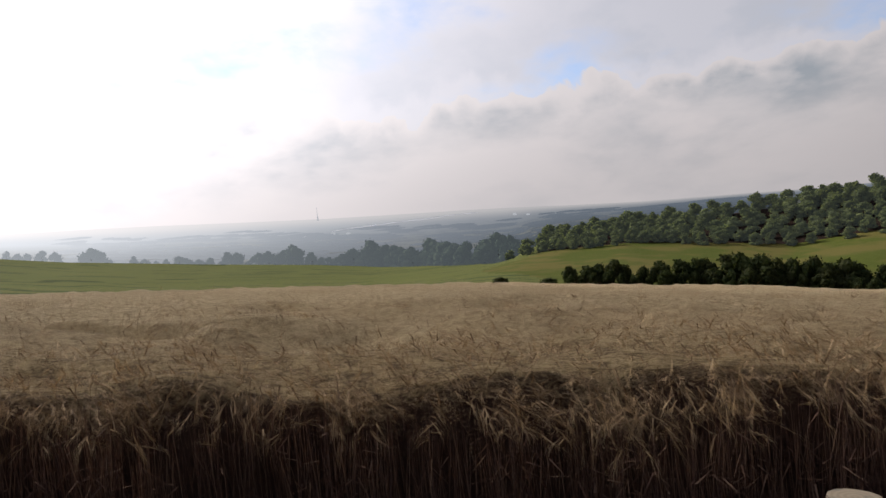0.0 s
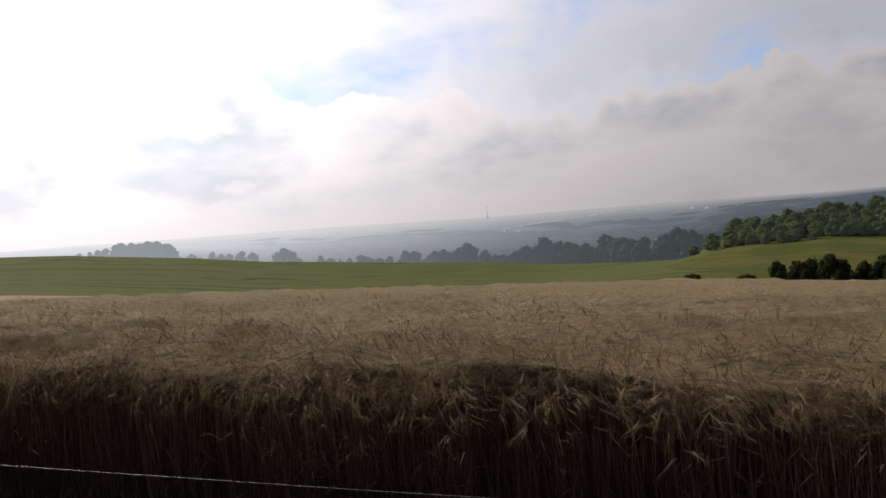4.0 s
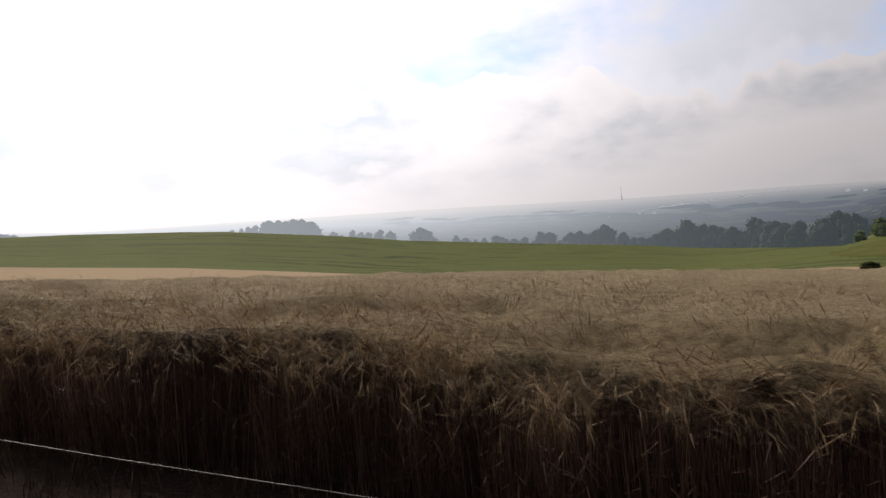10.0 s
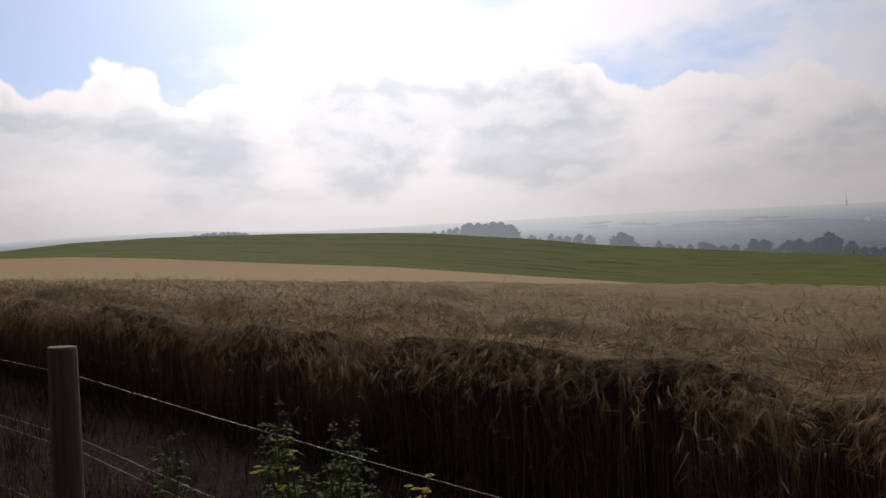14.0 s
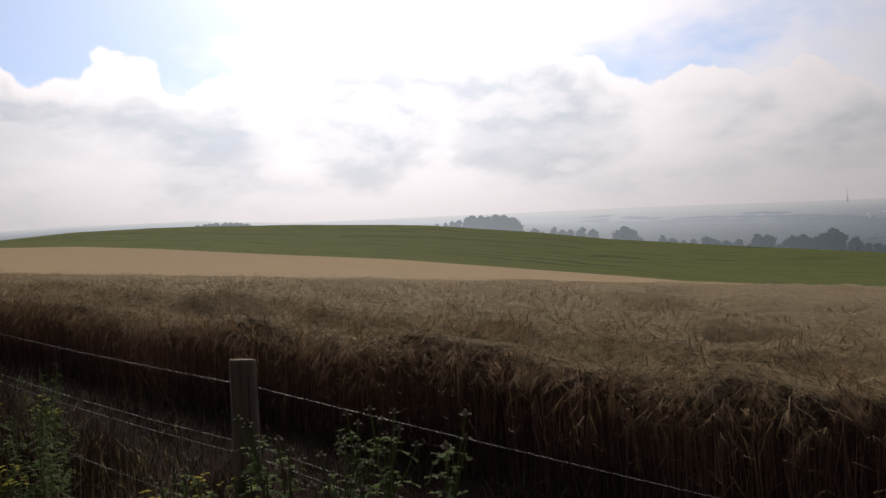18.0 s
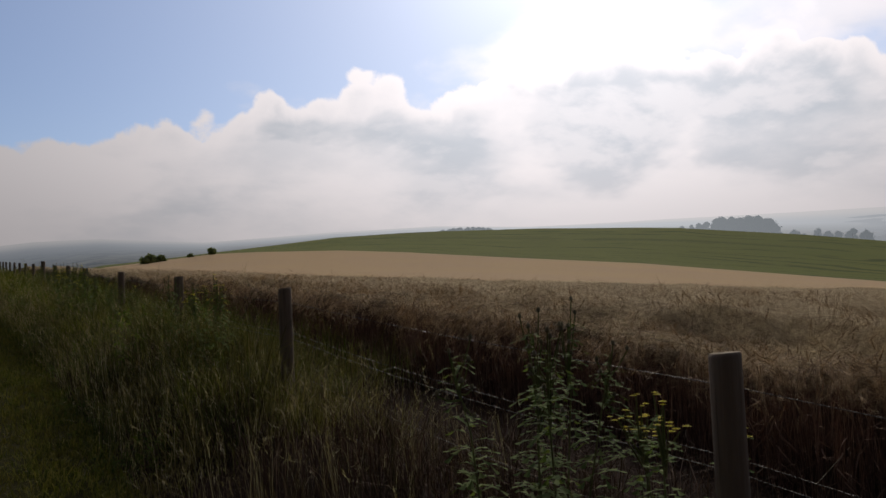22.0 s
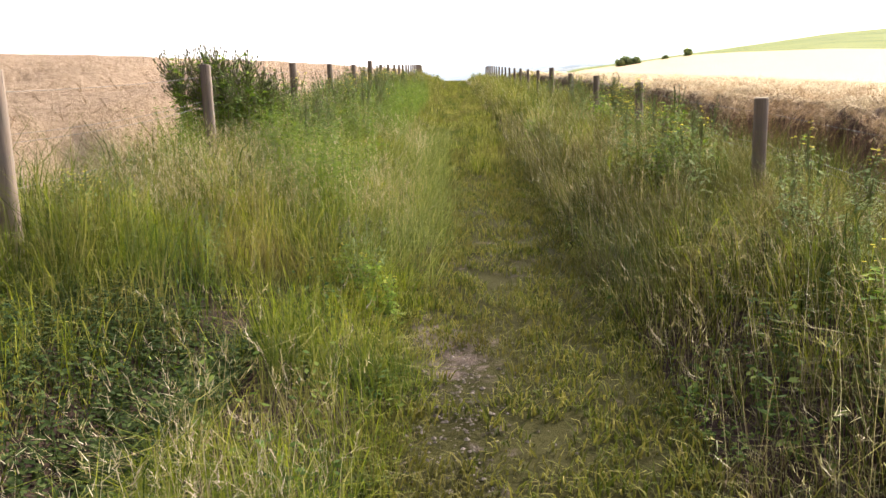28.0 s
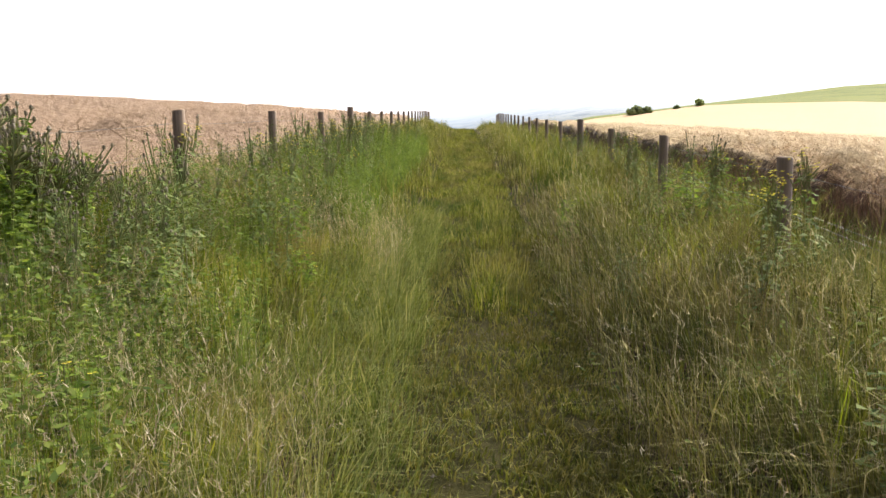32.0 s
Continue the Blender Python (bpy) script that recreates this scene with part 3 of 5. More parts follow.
# ---- meshes ----
def raw_mesh(name, verts, faces, mats, index=None, smooth=False):
    """A mesh from arrays; faces has 3 or 4 columns."""
    me = bpy.data.meshes.new(name)
    verts, faces = np.asarray(verts, np.float32), np.asarray(faces, np.int32)
    k = faces.shape[1]
    me.vertices.add(len(verts))
    me.vertices.foreach_set("co", verts.ravel())
    me.loops.add(faces.size)
    me.loops.foreach_set("vertex_index", faces.ravel())
    me.polygons.add(len(faces))
    me.polygons.foreach_set("loop_start", np.arange(0, faces.size, k, dtype=np.int32))
    me.polygons.foreach_set("loop_total", np.full(len(faces), k, np.int32))
    for m in mats:
        me.materials.append(m)
    if index is not None:
        me.polygons.foreach_set("material_index", np.asarray(index, np.int32))
    me.polygons.foreach_set("use_smooth", np.full(len(faces), smooth))
    me.update(calc_edges=True)
    return me


def part(name, bm, mat, parent=None, label=""):
    me = bpy.data.meshes.new(name)
    bm.to_mesh(me)
    bm.free()
    for m in (mat if isinstance(mat, (list, tuple)) else [mat]):
        me.materials.append(m)
    ob = new(name, me)
    ob.parent = parent
    return tagged(ob, label)


def array_part(name, verts, faces, mat, parent=None, label="", smooth=False):
    ob = new(name, raw_mesh(name, verts, faces, [mat], None, smooth))
    ob.parent = parent
    return tagged(ob, label)


def grid_faces(nu, nv):
    i = np.arange((nu - 1) * (nv - 1))
    a = (i // (nv - 1)) * nv + i % (nv - 1)
    return np.stack([a, a + nv, a + nv + 1, a + 1], 1)


def ground_sheet():
    az = np.concatenate([np.linspace(-180, -130, 26)[:-1], np.linspace(-130, 35, 300)[:-1], np.linspace(35, 180, 40)])
    r = np.concatenate([np.linspace(0.3, 60, 70), np.linspace(62, 120, 18), np.linspace(126, 640, 60), np.geomspace(660, 4800, 24)])
    A, R = np.meshgrid(az, r, indexing="ij")
    X, Y = ORIGIN[0] - R * np.sin(np.radians(A)), ORIGIN[1] + R * np.cos(np.radians(A))
    Z = land_z(X, Y)
    v = np.stack([X, Y, Z], -1).reshape(-1, 3)
    f = grid_faces(len(az), len(r))
    c = v[f].mean(1)
    d = np.hypot(c[:, 0] - ORIGIN[0], c[:, 1] - ORIGIN[1])
    a = np.degrees(np.arctan2(-(c[:, 0] - ORIGIN[0]), c[:, 1] - ORIGIN[1]))
    sky_r = far_radius(a)
    index = np.zeros(len(f), int)
    crop = (c[:, 0] > 4.2) | (c[:, 0] < -3.6)
    index[crop] = 1
    index[d > 95] = 2
    index[(d > 0.62 * sky_r)] = 3
    index[(a < -96 - 3 * np.sin(d / 40)) & (d > 112)] = 4
    index[(a < -97) & (d > sky_r + 4)] = 0
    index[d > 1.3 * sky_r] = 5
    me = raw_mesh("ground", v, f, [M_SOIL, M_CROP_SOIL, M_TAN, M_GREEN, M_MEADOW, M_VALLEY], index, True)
    tagged(new("ground", me), "rolling farmland of verge, cereal, green crop, meadow and misty valley", "ground", kind="structure")


ground_sheet()


def track_x(y):
    return 0.0 + 0.08 * np.clip((np.asarray(y, float) - 28) / 8, 0, 1)


def footpath():
    y = np.arange(-8, 112, 0.16)
    s = np.linspace(-0.75, 0.75, 22)
    Y, S = np.meshgrid(y, s, indexing="ij")
    X = track_x(Y) + S
    Z = land_z(X, Y) + 0.05 - 0.07 * np.clip((np.abs(S) - 0.45) / 0.3, 0, 1) - 0.03 * np.exp(-((np.abs(S) - 0.3) / 0.15) ** 2) + 0.02 * ripple(X, Y, 0.35)
    me = raw_mesh("footpath", np.stack([X, Y, Z], -1).reshape(-1, 3), grid_faces(len(y), len(s)), [M_TRACK], None, True)
    tagged(new("footpath", me), "trodden earth and grass track with loose flints", "footpath", kind="structure")


footpath()


LATTICE = np.random.default_rng(77).random((64, 64))


def drift(x, y, sx, sy, seed=0):
    """Smooth random swells between 0 and 1."""
    u, v = np.asarray(x, float) / sx + 17.3 * seed, np.asarray(y, float) / sy + 5.1 * seed
    i, j = np.floor(u).astype(int), np.floor(v).astype(int)
    fu, fv = u - i, v - j
    fu, fv = fu * fu * (3 - 2 * fu), fv * fv * (3 - 2 * fv)
    at = lambda a, c: LATTICE[a % 64, c % 64]
    return (at(i, j) * (1 - fu) + at(i + 1, j) * fu) * (1 - fv) + (at(i, j + 1) * (1 - fu) + at(i + 1, j + 1) * fu) * fv


def hollows(x, y):
    """Troughs that the wind has pressed into the crop."""
    return np.clip(drift(x + 0.5 * drift(x, y, 0.7, 0.7, 20), y + 1.2 * drift(x, y, 0.9, 1.5, 21), 1.0, 2.4, 1) - 0.52, 0, 1)


def barley_top(x, y):
    """Height of the crop, lodged and ruffled by the wind."""
    hollow = hollows(x, y) * 2.5 * ease((np.abs(x) - 4.9) / 1.2) * (1 - 0.85 * ease((np.abs(x) - 6.5) / 4))
    return 0.82 + 0.19 * drift(x, y, 0.45, 0.7, 2) + 0.12 * drift(x, y, 1.3, 2.0, 3) - np.minimum(hollow, 0.32)


def canopy_sheet(name, xs, y0, y1, label):
    """The closed mass of the crop under its ears, its front coloured dark for shade."""
    ys = np.concatenate([np.arange(y0, -6, 0.6), np.arange(-6, 54, 0.2), np.arange(54, y1, 0.6)])
    X, Y = np.meshgrid(xs, ys, indexing="ij")
    H = barley_top(X, Y) - 0.15 + 0.04 * ease((np.abs(X) - 6) / 4) + 0.10 * (drift(X, Y, 0.45, 0.45, 4) - 0.5)
    X = X.copy()
    H = H * np.sqrt(ease((np.abs(X - xs[0]) + 0.16 * (drift(X, Y, 0.4, 0.3, 5) - 0.5)) / 0.34))
    H[0] = 0.0
    Z = land_z(X, Y) + H
    f = grid_faces(len(xs), len(ys))
    if xs[1] < xs[0]:
        f = f[:, ::-1]
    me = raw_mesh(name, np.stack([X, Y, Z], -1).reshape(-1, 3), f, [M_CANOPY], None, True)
    tagged(new(name, me), label, "barley crop", kind="stuff")


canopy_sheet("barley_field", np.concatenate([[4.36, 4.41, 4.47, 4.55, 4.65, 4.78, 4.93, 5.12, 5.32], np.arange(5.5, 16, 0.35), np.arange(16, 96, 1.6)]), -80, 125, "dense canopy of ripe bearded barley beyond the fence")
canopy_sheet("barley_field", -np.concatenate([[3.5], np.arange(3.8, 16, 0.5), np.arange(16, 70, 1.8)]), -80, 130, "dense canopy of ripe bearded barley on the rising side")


# ---- blades ----
def blades(rng, base, height, width, lean, bend, heading=None, spread=0.6):
    """Bent tapering ribbons, two joints each: three triangles a blade."""
    n = len(base)
    turn = rng.uniform(0, 2 * np.pi, n)
    if heading is None:
        way = rng.uniform(0, 2 * np.pi, n)
    else:
        way = heading + rng.normal(0, spread, n)
    w = np.stack([np.cos(way), np.sin(way), np.zeros(n)], 1)
    s = np.stack([np.cos(turn), np.sin(turn), np.zeros(n)], 1) * (width / 2)[:, None]
    up = np.array([0, 0, 1.0])
    mid = base + w * (lean * height * 0.55)[:, None] + up * (height * 0.6)[:, None]
    tip = base + w * ((lean + bend) * height)[:, None] + up * (height * np.clip(1 - 0.5 * bend, 0.4, 1))[:, None]
    v = np.stack([base - s, base + s, mid + s * 0.8, mid - s * 0.8, tip], 1).reshape(-1, 3)
    k = np.arange(n)[:, None] * 5
    f = np.concatenate([k + [0, 1, 2], k + [0, 2, 3], k + [3, 2, 4]], 1).reshape(-1, 3)
    return v, f, mid, tip, w


def join(pieces):
    vs, fs, at = [], [], 0
    for v, f in pieces:
        vs.append(v)
        fs.append(f + at)
        at += len(v)
    return np.concatenate(vs), np.concatenate(fs)


def strip(a, b, side, wa, wb):
    """Flat ribbons from a to b: two triangles each."""
    v = np.stack([a - side * wa, a + side * wa, b + side * wb, b - side * wb], 1).reshape(-1, 3)
    k = np.arange(len(a))[:, None] * 4
    return v, np.concatenate([k + [0, 1, 2], k + [0, 2, 3]], 1).reshape(-1, 3)


def spikes(a, b, side, wa):
    v = np.stack([a - side * wa, a + side * wa, b], 1).reshape(-1, 3)
    return v, np.arange(len(a) * 3).reshape(-1, 3)


def unit(v):
    return v / np.maximum(np.linalg.norm(v, axis=1), 1e-6)[:, None]


def barley(name, seed, x, y, size, awns, stems, label, thin=0.0016, droop=0.0, fan=0.5, curved=False, awn_mat=M_BARLEY):
    """Nodding bearded ears, with their stalks where these can be seen."""
    rng = np.random.default_rng(seed)
    n = len(x)
    gz = land_z(x, y)
    h = barley_top(x, y) * rng.normal(0.98, 0.06, n) * np.where(x < 4.75, 1 - np.where(rng.random(n) < 0.4, 0.34, 0.1) * rng.random(n), 1)
    # ears hang together in plumes
    bunch = np.arange(n) // 6
    m = bunch[-1] + 1
    sway = rng.normal(0, 0.8, m)[bunch]
    wind = 3.9 + 3.0 * (drift(x, y, 1.1, 1.1, 6) - 0.5) + sway + rng.normal(0, 0.3, n)
    w = np.stack([np.cos(wind), np.sin(wind), np.zeros(n)], 1)
    up = np.array([0, 0, 1.0])
    foot = np.stack([x, y, gz], 1)
    lean = rng.uniform(0.03, 0.2, n) * h
    neck = foot + w * lean[:, None] + up * (h * 0.9)[:, None]
    turn = rng.uniform(0, np.pi, n)
    side = np.stack([np.cos(turn), np.sin(turn), np.zeros(n)], 1)
    nod = np.clip((rng.normal(-0.05 - droop, 0.4 + 0.2 * droop, m))[bunch] + rng.normal(0, 0.22, n), -1.2, 0.9)
    ear_way = unit(w * np.cos(nod)[:, None] + up * np.sin(nod)[:, None])
    ear = neck + ear_way * 0.085
    pieces = [strip(neck, ear, side, np.full((n, 1), 0.0042), np.full((n, 1), 0.0025))]
    across = unit(np.cross(ear_way, rng.normal(size=(n, 3))))
    sag = rng.uniform(0.15, 0.7, n)[:, None]
    for k in range(awns):
        out = unit(ear_way + across * (k / max(awns - 1, 1) - 0.5) * fan + rng.normal(0, 0.09, (n, 3)))
        start = neck + ear_way * ((0.01 + 0.075 * k / awns) * size)[:, None]
        reach = (rng.uniform(0.13, 0.22, n) * size)[:, None]
        if not curved:
            pieces.append(spikes(start, start + unit(out - up * 0.12) * reach, side, (thin * size)[:, None]))
            continue
        # awns arch over under their own weight
        bend = start + unit(out + up * 0.08) * reach * 0.5
        wide = (thin * size)[:, None]
        pieces.append(strip(start, bend, side, wide, wide * 0.8))
        pieces.append(spikes(bend, bend + unit(out - up * sag) * reach * 0.55, side, wide * 0.8))
    v, f = join(pieces)
    ob = new(name, raw_mesh(name, v, f, [awn_mat, M_EAR], (np.arange(len(f)) < 2 * n) & np.repeat(rng.random(len(f) // 2 + 1) < (0.9 if stems else 0.5), 2)[:len(f)]))
    tagged(ob, label, "barley", kind="stuff")
    if stems:
        front = x < 4.7
        foot, neck, side, n = foot[front], neck[front], side[front], int(front.sum())
        neck = foot + (neck - foot) * rng.uniform(0.55, 0.95, n)[:, None]
        half = foot + (neck - foot) * 0.5 + rng.normal(0, 0.02, (n, 3))
        wide = np.full((n, 1), 0.0016)
        leaf_a = foot + (neck - foot) * rng.uniform(0.2, 0.85, n)[:, None]
        hang = rng.uniform(0, 2 * np.pi, n)
        leaf_b = leaf_a + np.stack([np.cos(hang) * 0.14, np.sin(hang) * 0.14, rng.uniform(-0.16, 0.06, n)], 1)
        v, f = join([strip(foot, half, side, wide, wide), strip(half, neck, side, wide, wide), spikes(leaf_a, leaf_b, side, 0.006)])
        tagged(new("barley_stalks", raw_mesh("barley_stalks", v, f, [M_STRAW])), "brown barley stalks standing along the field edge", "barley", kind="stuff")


def scatter(rng, n, x0, x1, y0, y1):
    return rng.uniform(x0, x1, n), rng.uniform(y0, y1, n)


def bunched(rng, x, y, sigma):
    """Draws every six places together."""
    k = (np.arange(len(x)) // 6) * 6
    return x[k] + rng.normal(0, sigma, len(x)), y[k] + rng.normal(0, sigma, len(x))


def ragged_edge(x, y, edge):
    return x > edge + 0.13 * np.sin(y * 1.7) + 0.08 * np.sin(y * 4.3 + 1)


def crops():
    rng = np.random.default_rng(5)
    x, y = bunched(rng, *scatter(rng, 19000, 3.98, 4.72, -4, 46), 0.035)
    keep = ragged_edge(x, y, 4.06) & (drift(x, y, 0.13, 0.16, 30) < 0.72)
    x, y = x[keep], y[keep]
    barley("barley_ears", 6, x, y, np.full(len(x), 0.8), 11, True, "pale bearded barley ears hanging along the field edge", 0.0007, 0.25, 0.7, True)
    x, y = scatter(rng, 24000, 4.3, 5.0, -5, 52)
    x = x - 0.22
    foot = np.stack([x, y, land_z(x, y)], 1)
    tip = foot + np.stack([rng.normal(0, 0.06, len(x)), rng.normal(0, 0.06, len(x)), rng.uniform(0.45, 0.85, len(x))], 1)
    turn = rng.uniform(0, np.pi, len(x))
    v, f = spikes(foot, tip, np.stack([np.cos(turn), np.sin(turn), np.zeros(len(x))], 1), 0.0032)
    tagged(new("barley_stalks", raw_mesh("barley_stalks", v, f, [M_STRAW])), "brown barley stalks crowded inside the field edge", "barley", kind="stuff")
    x, y = bunched(rng, *scatter(rng, 27000, 4.6, 6.6, -6, 52), 0.07)
    keep = (hollows(x, y) < 0.05) | (rng.random(len(x)) < 0.3)
    x, y = x[keep], y[keep]
    barley("barley_ears", 5, x, y, np.full(len(x), 1.0), 9, False, "pale bearded barley ears nodding behind the field edge", 0.0007, 0.3, 0.8)
    x, y = bunched(rng, *scatter(rng, 26000, 6.3, 10.5, -16, 62), 0.1)
    keep = (hollows(x, y) < 0.08) | (rng.random(len(x)) < 0.35)
    x, y = x[keep], y[keep]
    barley("barley_ears", 7, x, y, np.full(len(x), 1.15), 6, False, "pale bearded barley ears in the open field", 0.001, 0.35, 0.8)
    x, y = bunched(rng, *scatter(rng, 14000, 10, 16, -28, 95), 0.15)
    barley("barley_ears", 11, x, y, np.full(len(x), 1.4), 5, False, "pale bearded barley ears farther into the field", 0.0015, 0.4, 0.9)
    x = 15 + 50 * rng.random(18000) ** 1.5
    y = rng.uniform(-60, 125, 18000)
    barley("barley_ears", 8, x, y, 1.7 + 0.04 * (x - 15), 3, False, "distant barley ears blending into a pale haze", 0.0016, 0.5)
    x, y = scatter(rng, 15000, -12, -3.5, 31, 95)
    barley("barley_ears", 9, x, y, np.full(len(x), 1.5), 4, False, "pale bearded barley ears behind the far fence", awn_mat=M_BARLEY_DULL)
    x = -13 - 35 * rng.random(11000) ** 1.4
    y = rng.uniform(25, 120, 11000)
    barley("barley_ears", 10, x, y, 2.0 - 0.05 * (x + 13), 3, False, "barley ears on the rising side of the field", awn_mat=M_BARLEY_DULL)


crops()


# ---- fences ----
def right_x(y):
    return np.interp(y, [-80, 0, 12, 20, 27.4, 34.7, 38.2, 42, 45.5, 49, 120], [1.3, 1.38, 1.49, 1.57, 1.73, 1.95, 2.0, 2.07, 2.19, 2.33, 3.35])


def left_x(y):
    return np.interp(y, [-80, 36.5, 39.8, 43.4, 52.4, 120], [-2.6, -2.5, -2.44, -2.37, -2.25, -3.3])


def post_mesh(seed, radius, height):
    rng = random.Random(seed)
    bm = bmesh.new()
    n, levels = 14, [-0.3, 0.02, 0.3, 0.6, 0.9, height - 0.012, height]
    rings = []
    tilt = rng.uniform(-0.12, 0.12)
    wob = [rng.uniform(0.95, 1.05) for _ in range(n)]
    for lv in levels:
        rr = radius * (1.06 - 0.06 * max(lv, 0) / height) * (0.94 if lv == height else 1)
        ring = []
        for k in range(n):
            a = 2 * math.pi * k / n
            x, y = math.cos(a) * rr * wob[k], math.sin(a) * rr * wob[k]
            ring.append(bm.verts.new((x, y, lv + (x * tilt if lv > height - 0.02 else 0))))
        rings.append(ring)
    for lo, hi in zip(rings, rings[1:]):
        for k in range(n):
            f = bm.faces.new((lo[k], lo[(k + 1) % n], hi[(k + 1) % n], hi[k]))
            f.smooth = True
    bm.faces.new(rings[-1]).material_index = 1
    return bm


POST_DATA = []
for seed in range(5):
    seed_bm = post_mesh(seed, 0.049, 1.14)
    data = bpy.data.meshes.new("post")
    seed_bm.to_mesh(data)
    seed_bm.free()
    data.materials.append(M_POST)
    data.materials.append(M_POST_END)
    POST_DATA.append(data)


def wire_line(points, radius):
    """A thin tube of three sides through the points."""
    p = np.asarray(points, float)
    d = unit(np.gradient(p, axis=0))
    a = unit(np.cross(d, np.array([0, 0, 1.0])))
    b = np.cross(a, d)
    ring = [p + radius * (math.cos(q) * a + math.sin(q) * b) for q in (0.5, 2.6, 4.7)]
    v = np.stack(ring, 1).reshape(-1, 3)
    k = np.arange(len(p) - 1)[:, None] * 3
    f = np.concatenate([k + [0, 1, 4, 3], k + [1, 2, 5, 4], k + [2, 0, 3, 5]], 1).reshape(-1, 4)
    return v, f


def fence(name, line, ys, tops, label, tall=(), gauge=1.0):
    """Round posts driven along the line with straining wires and stock netting."""
    root = tagged(new(name), label, "fence")
    rng = random.Random(11)
    root.location = (float(line(ys[0])), ys[0], float(land_z(line(ys[0]), ys[0])))
    bpy.context.view_layer.update()
    back = root.matrix_world.inverted()
    heads = []
    for n, y in enumerate(ys):
        x = float(line(y))
        top = tops(y)
        ob = new("post", POST_DATA[n % 5])
        ob.parent = root
        big = 1.25 if n in tall else 1.0
        ob.matrix_local = back @ pose(x, y, top - 1.14 + (0.1 if n in tall else 0), rng.uniform(-0.5, 0.5), rng.uniform(-0.5, 0.5), rng.uniform(0, 360)) @ Matrix.Diagonal((big, big, 1, 1))
        heads.append((x, y, top))
    heads = np.array(heads)
    side = -0.05 if heads[0, 0] < 0 else 0.05
    yy = np.concatenate([np.linspace(a, b, 6)[:-1] for a, b in zip(ys, ys[1:])] + [[ys[-1]]])
    t = np.concatenate([np.linspace(0, 1, 6)[:-1]] * (len(ys) - 1) + [[0.0]])
    xx, zz = np.interp(yy, heads[:, 1], heads[:, 0]), np.interp(yy, heads[:, 1], heads[:, 2])
    for drop, rad in ((0.11, 0.0014), (0.33, 0.0012), (0.375, 0.0012), (0.62, 0.001), (0.85, 0.001)):
        sag = 0.035 * 4 * t * (1 - t) * (1 if drop > 0.2 else 0.5)
        v, f = wire_line(np.stack([xx - root.location.x + side, yy - root.location.y, zz - drop - sag - root.location.z], 1), rad * gauge)
        array_part("wire", v, f, M_WIRE, root, "thin galvanised fence wire", True)
    # upright strands of the netting
    ny = np.arange(ys[0], min(ys[-1], 62.0), 0.3)
    nx, nz = np.interp(ny, yy, xx) + side - root.location.x, np.interp(ny, yy, zz) - root.location.z
    a = np.stack([nx, ny - root.location.y, nz - 0.39], 1)
    v, f = strip(a, a - [0, 0, 0.6], np.tile([0, 1.0, 0], (len(a), 1)), 0.0009, 0.0009)
    array_part("netting", v, f, M_WIRE, root, "upright strands of stock netting")
    return root


def top_right(y):
    ys = [-60, -0.64, 3.25, 12.09, 16.06, 19.9, 23.75, 27.4, 31.1, 34.66, 38.2, 42, 45.5, 49.1, 100, 108, 116, 130]
    zs = [-4.3, 1.075, 1.5, 2.32, 2.69, 3.05, 3.36, 3.64, 3.91, 4.12, 4.32, 4.54, 4.75, 4.93, 7.72, 8.05, 8.2, 7.8]
    return float(np.interp(y, ys, zs))


def top_left(y):
    return float(np.interp(y, [-60, 36.5, 39.8, 43.4, 52.4, 100, 108, 116, 130], [-3.4, 4.57, 4.77, 4.98, 5.43, 8.0, 8.35, 8.45, 8.1]))


RIGHT_YS = [-15.3, -11.6, -7.9, -4.3, -0.64, 3.25, 7.7, 12.09, 16.06, 19.9, 23.75, 27.4, 31.22, 34.63, 38.15, 42.0, 45.5, 49.1] + [49.1 + 3.6 * k for k in range(1, 18)]
LEFT_YS = [18.5, 22.1, 25.7, 29.3, 32.9, 36.55, 39.78, 43.39, 46.4, 49.4, 52.41] + [52.41 + 3.5 * k for k in range(1, 17)]
fence("wire_fence", right_x, RIGHT_YS, top_right, "round timber posts strung with wire beside the barley", (18,))
fence("wire_fence", left_x, LEFT_YS, top_left, "round timber posts strung with wire above overgrown grass", (10,), 1.5)


# ---- verge ----
def pit(x, y):
    """A hollow in the bank where the grass gives way to low herbs."""
    return np.exp(-(((x + 1.85) / 0.7) ** 2 + ((y - 34.9) / 0.85) ** 2) ** 2)


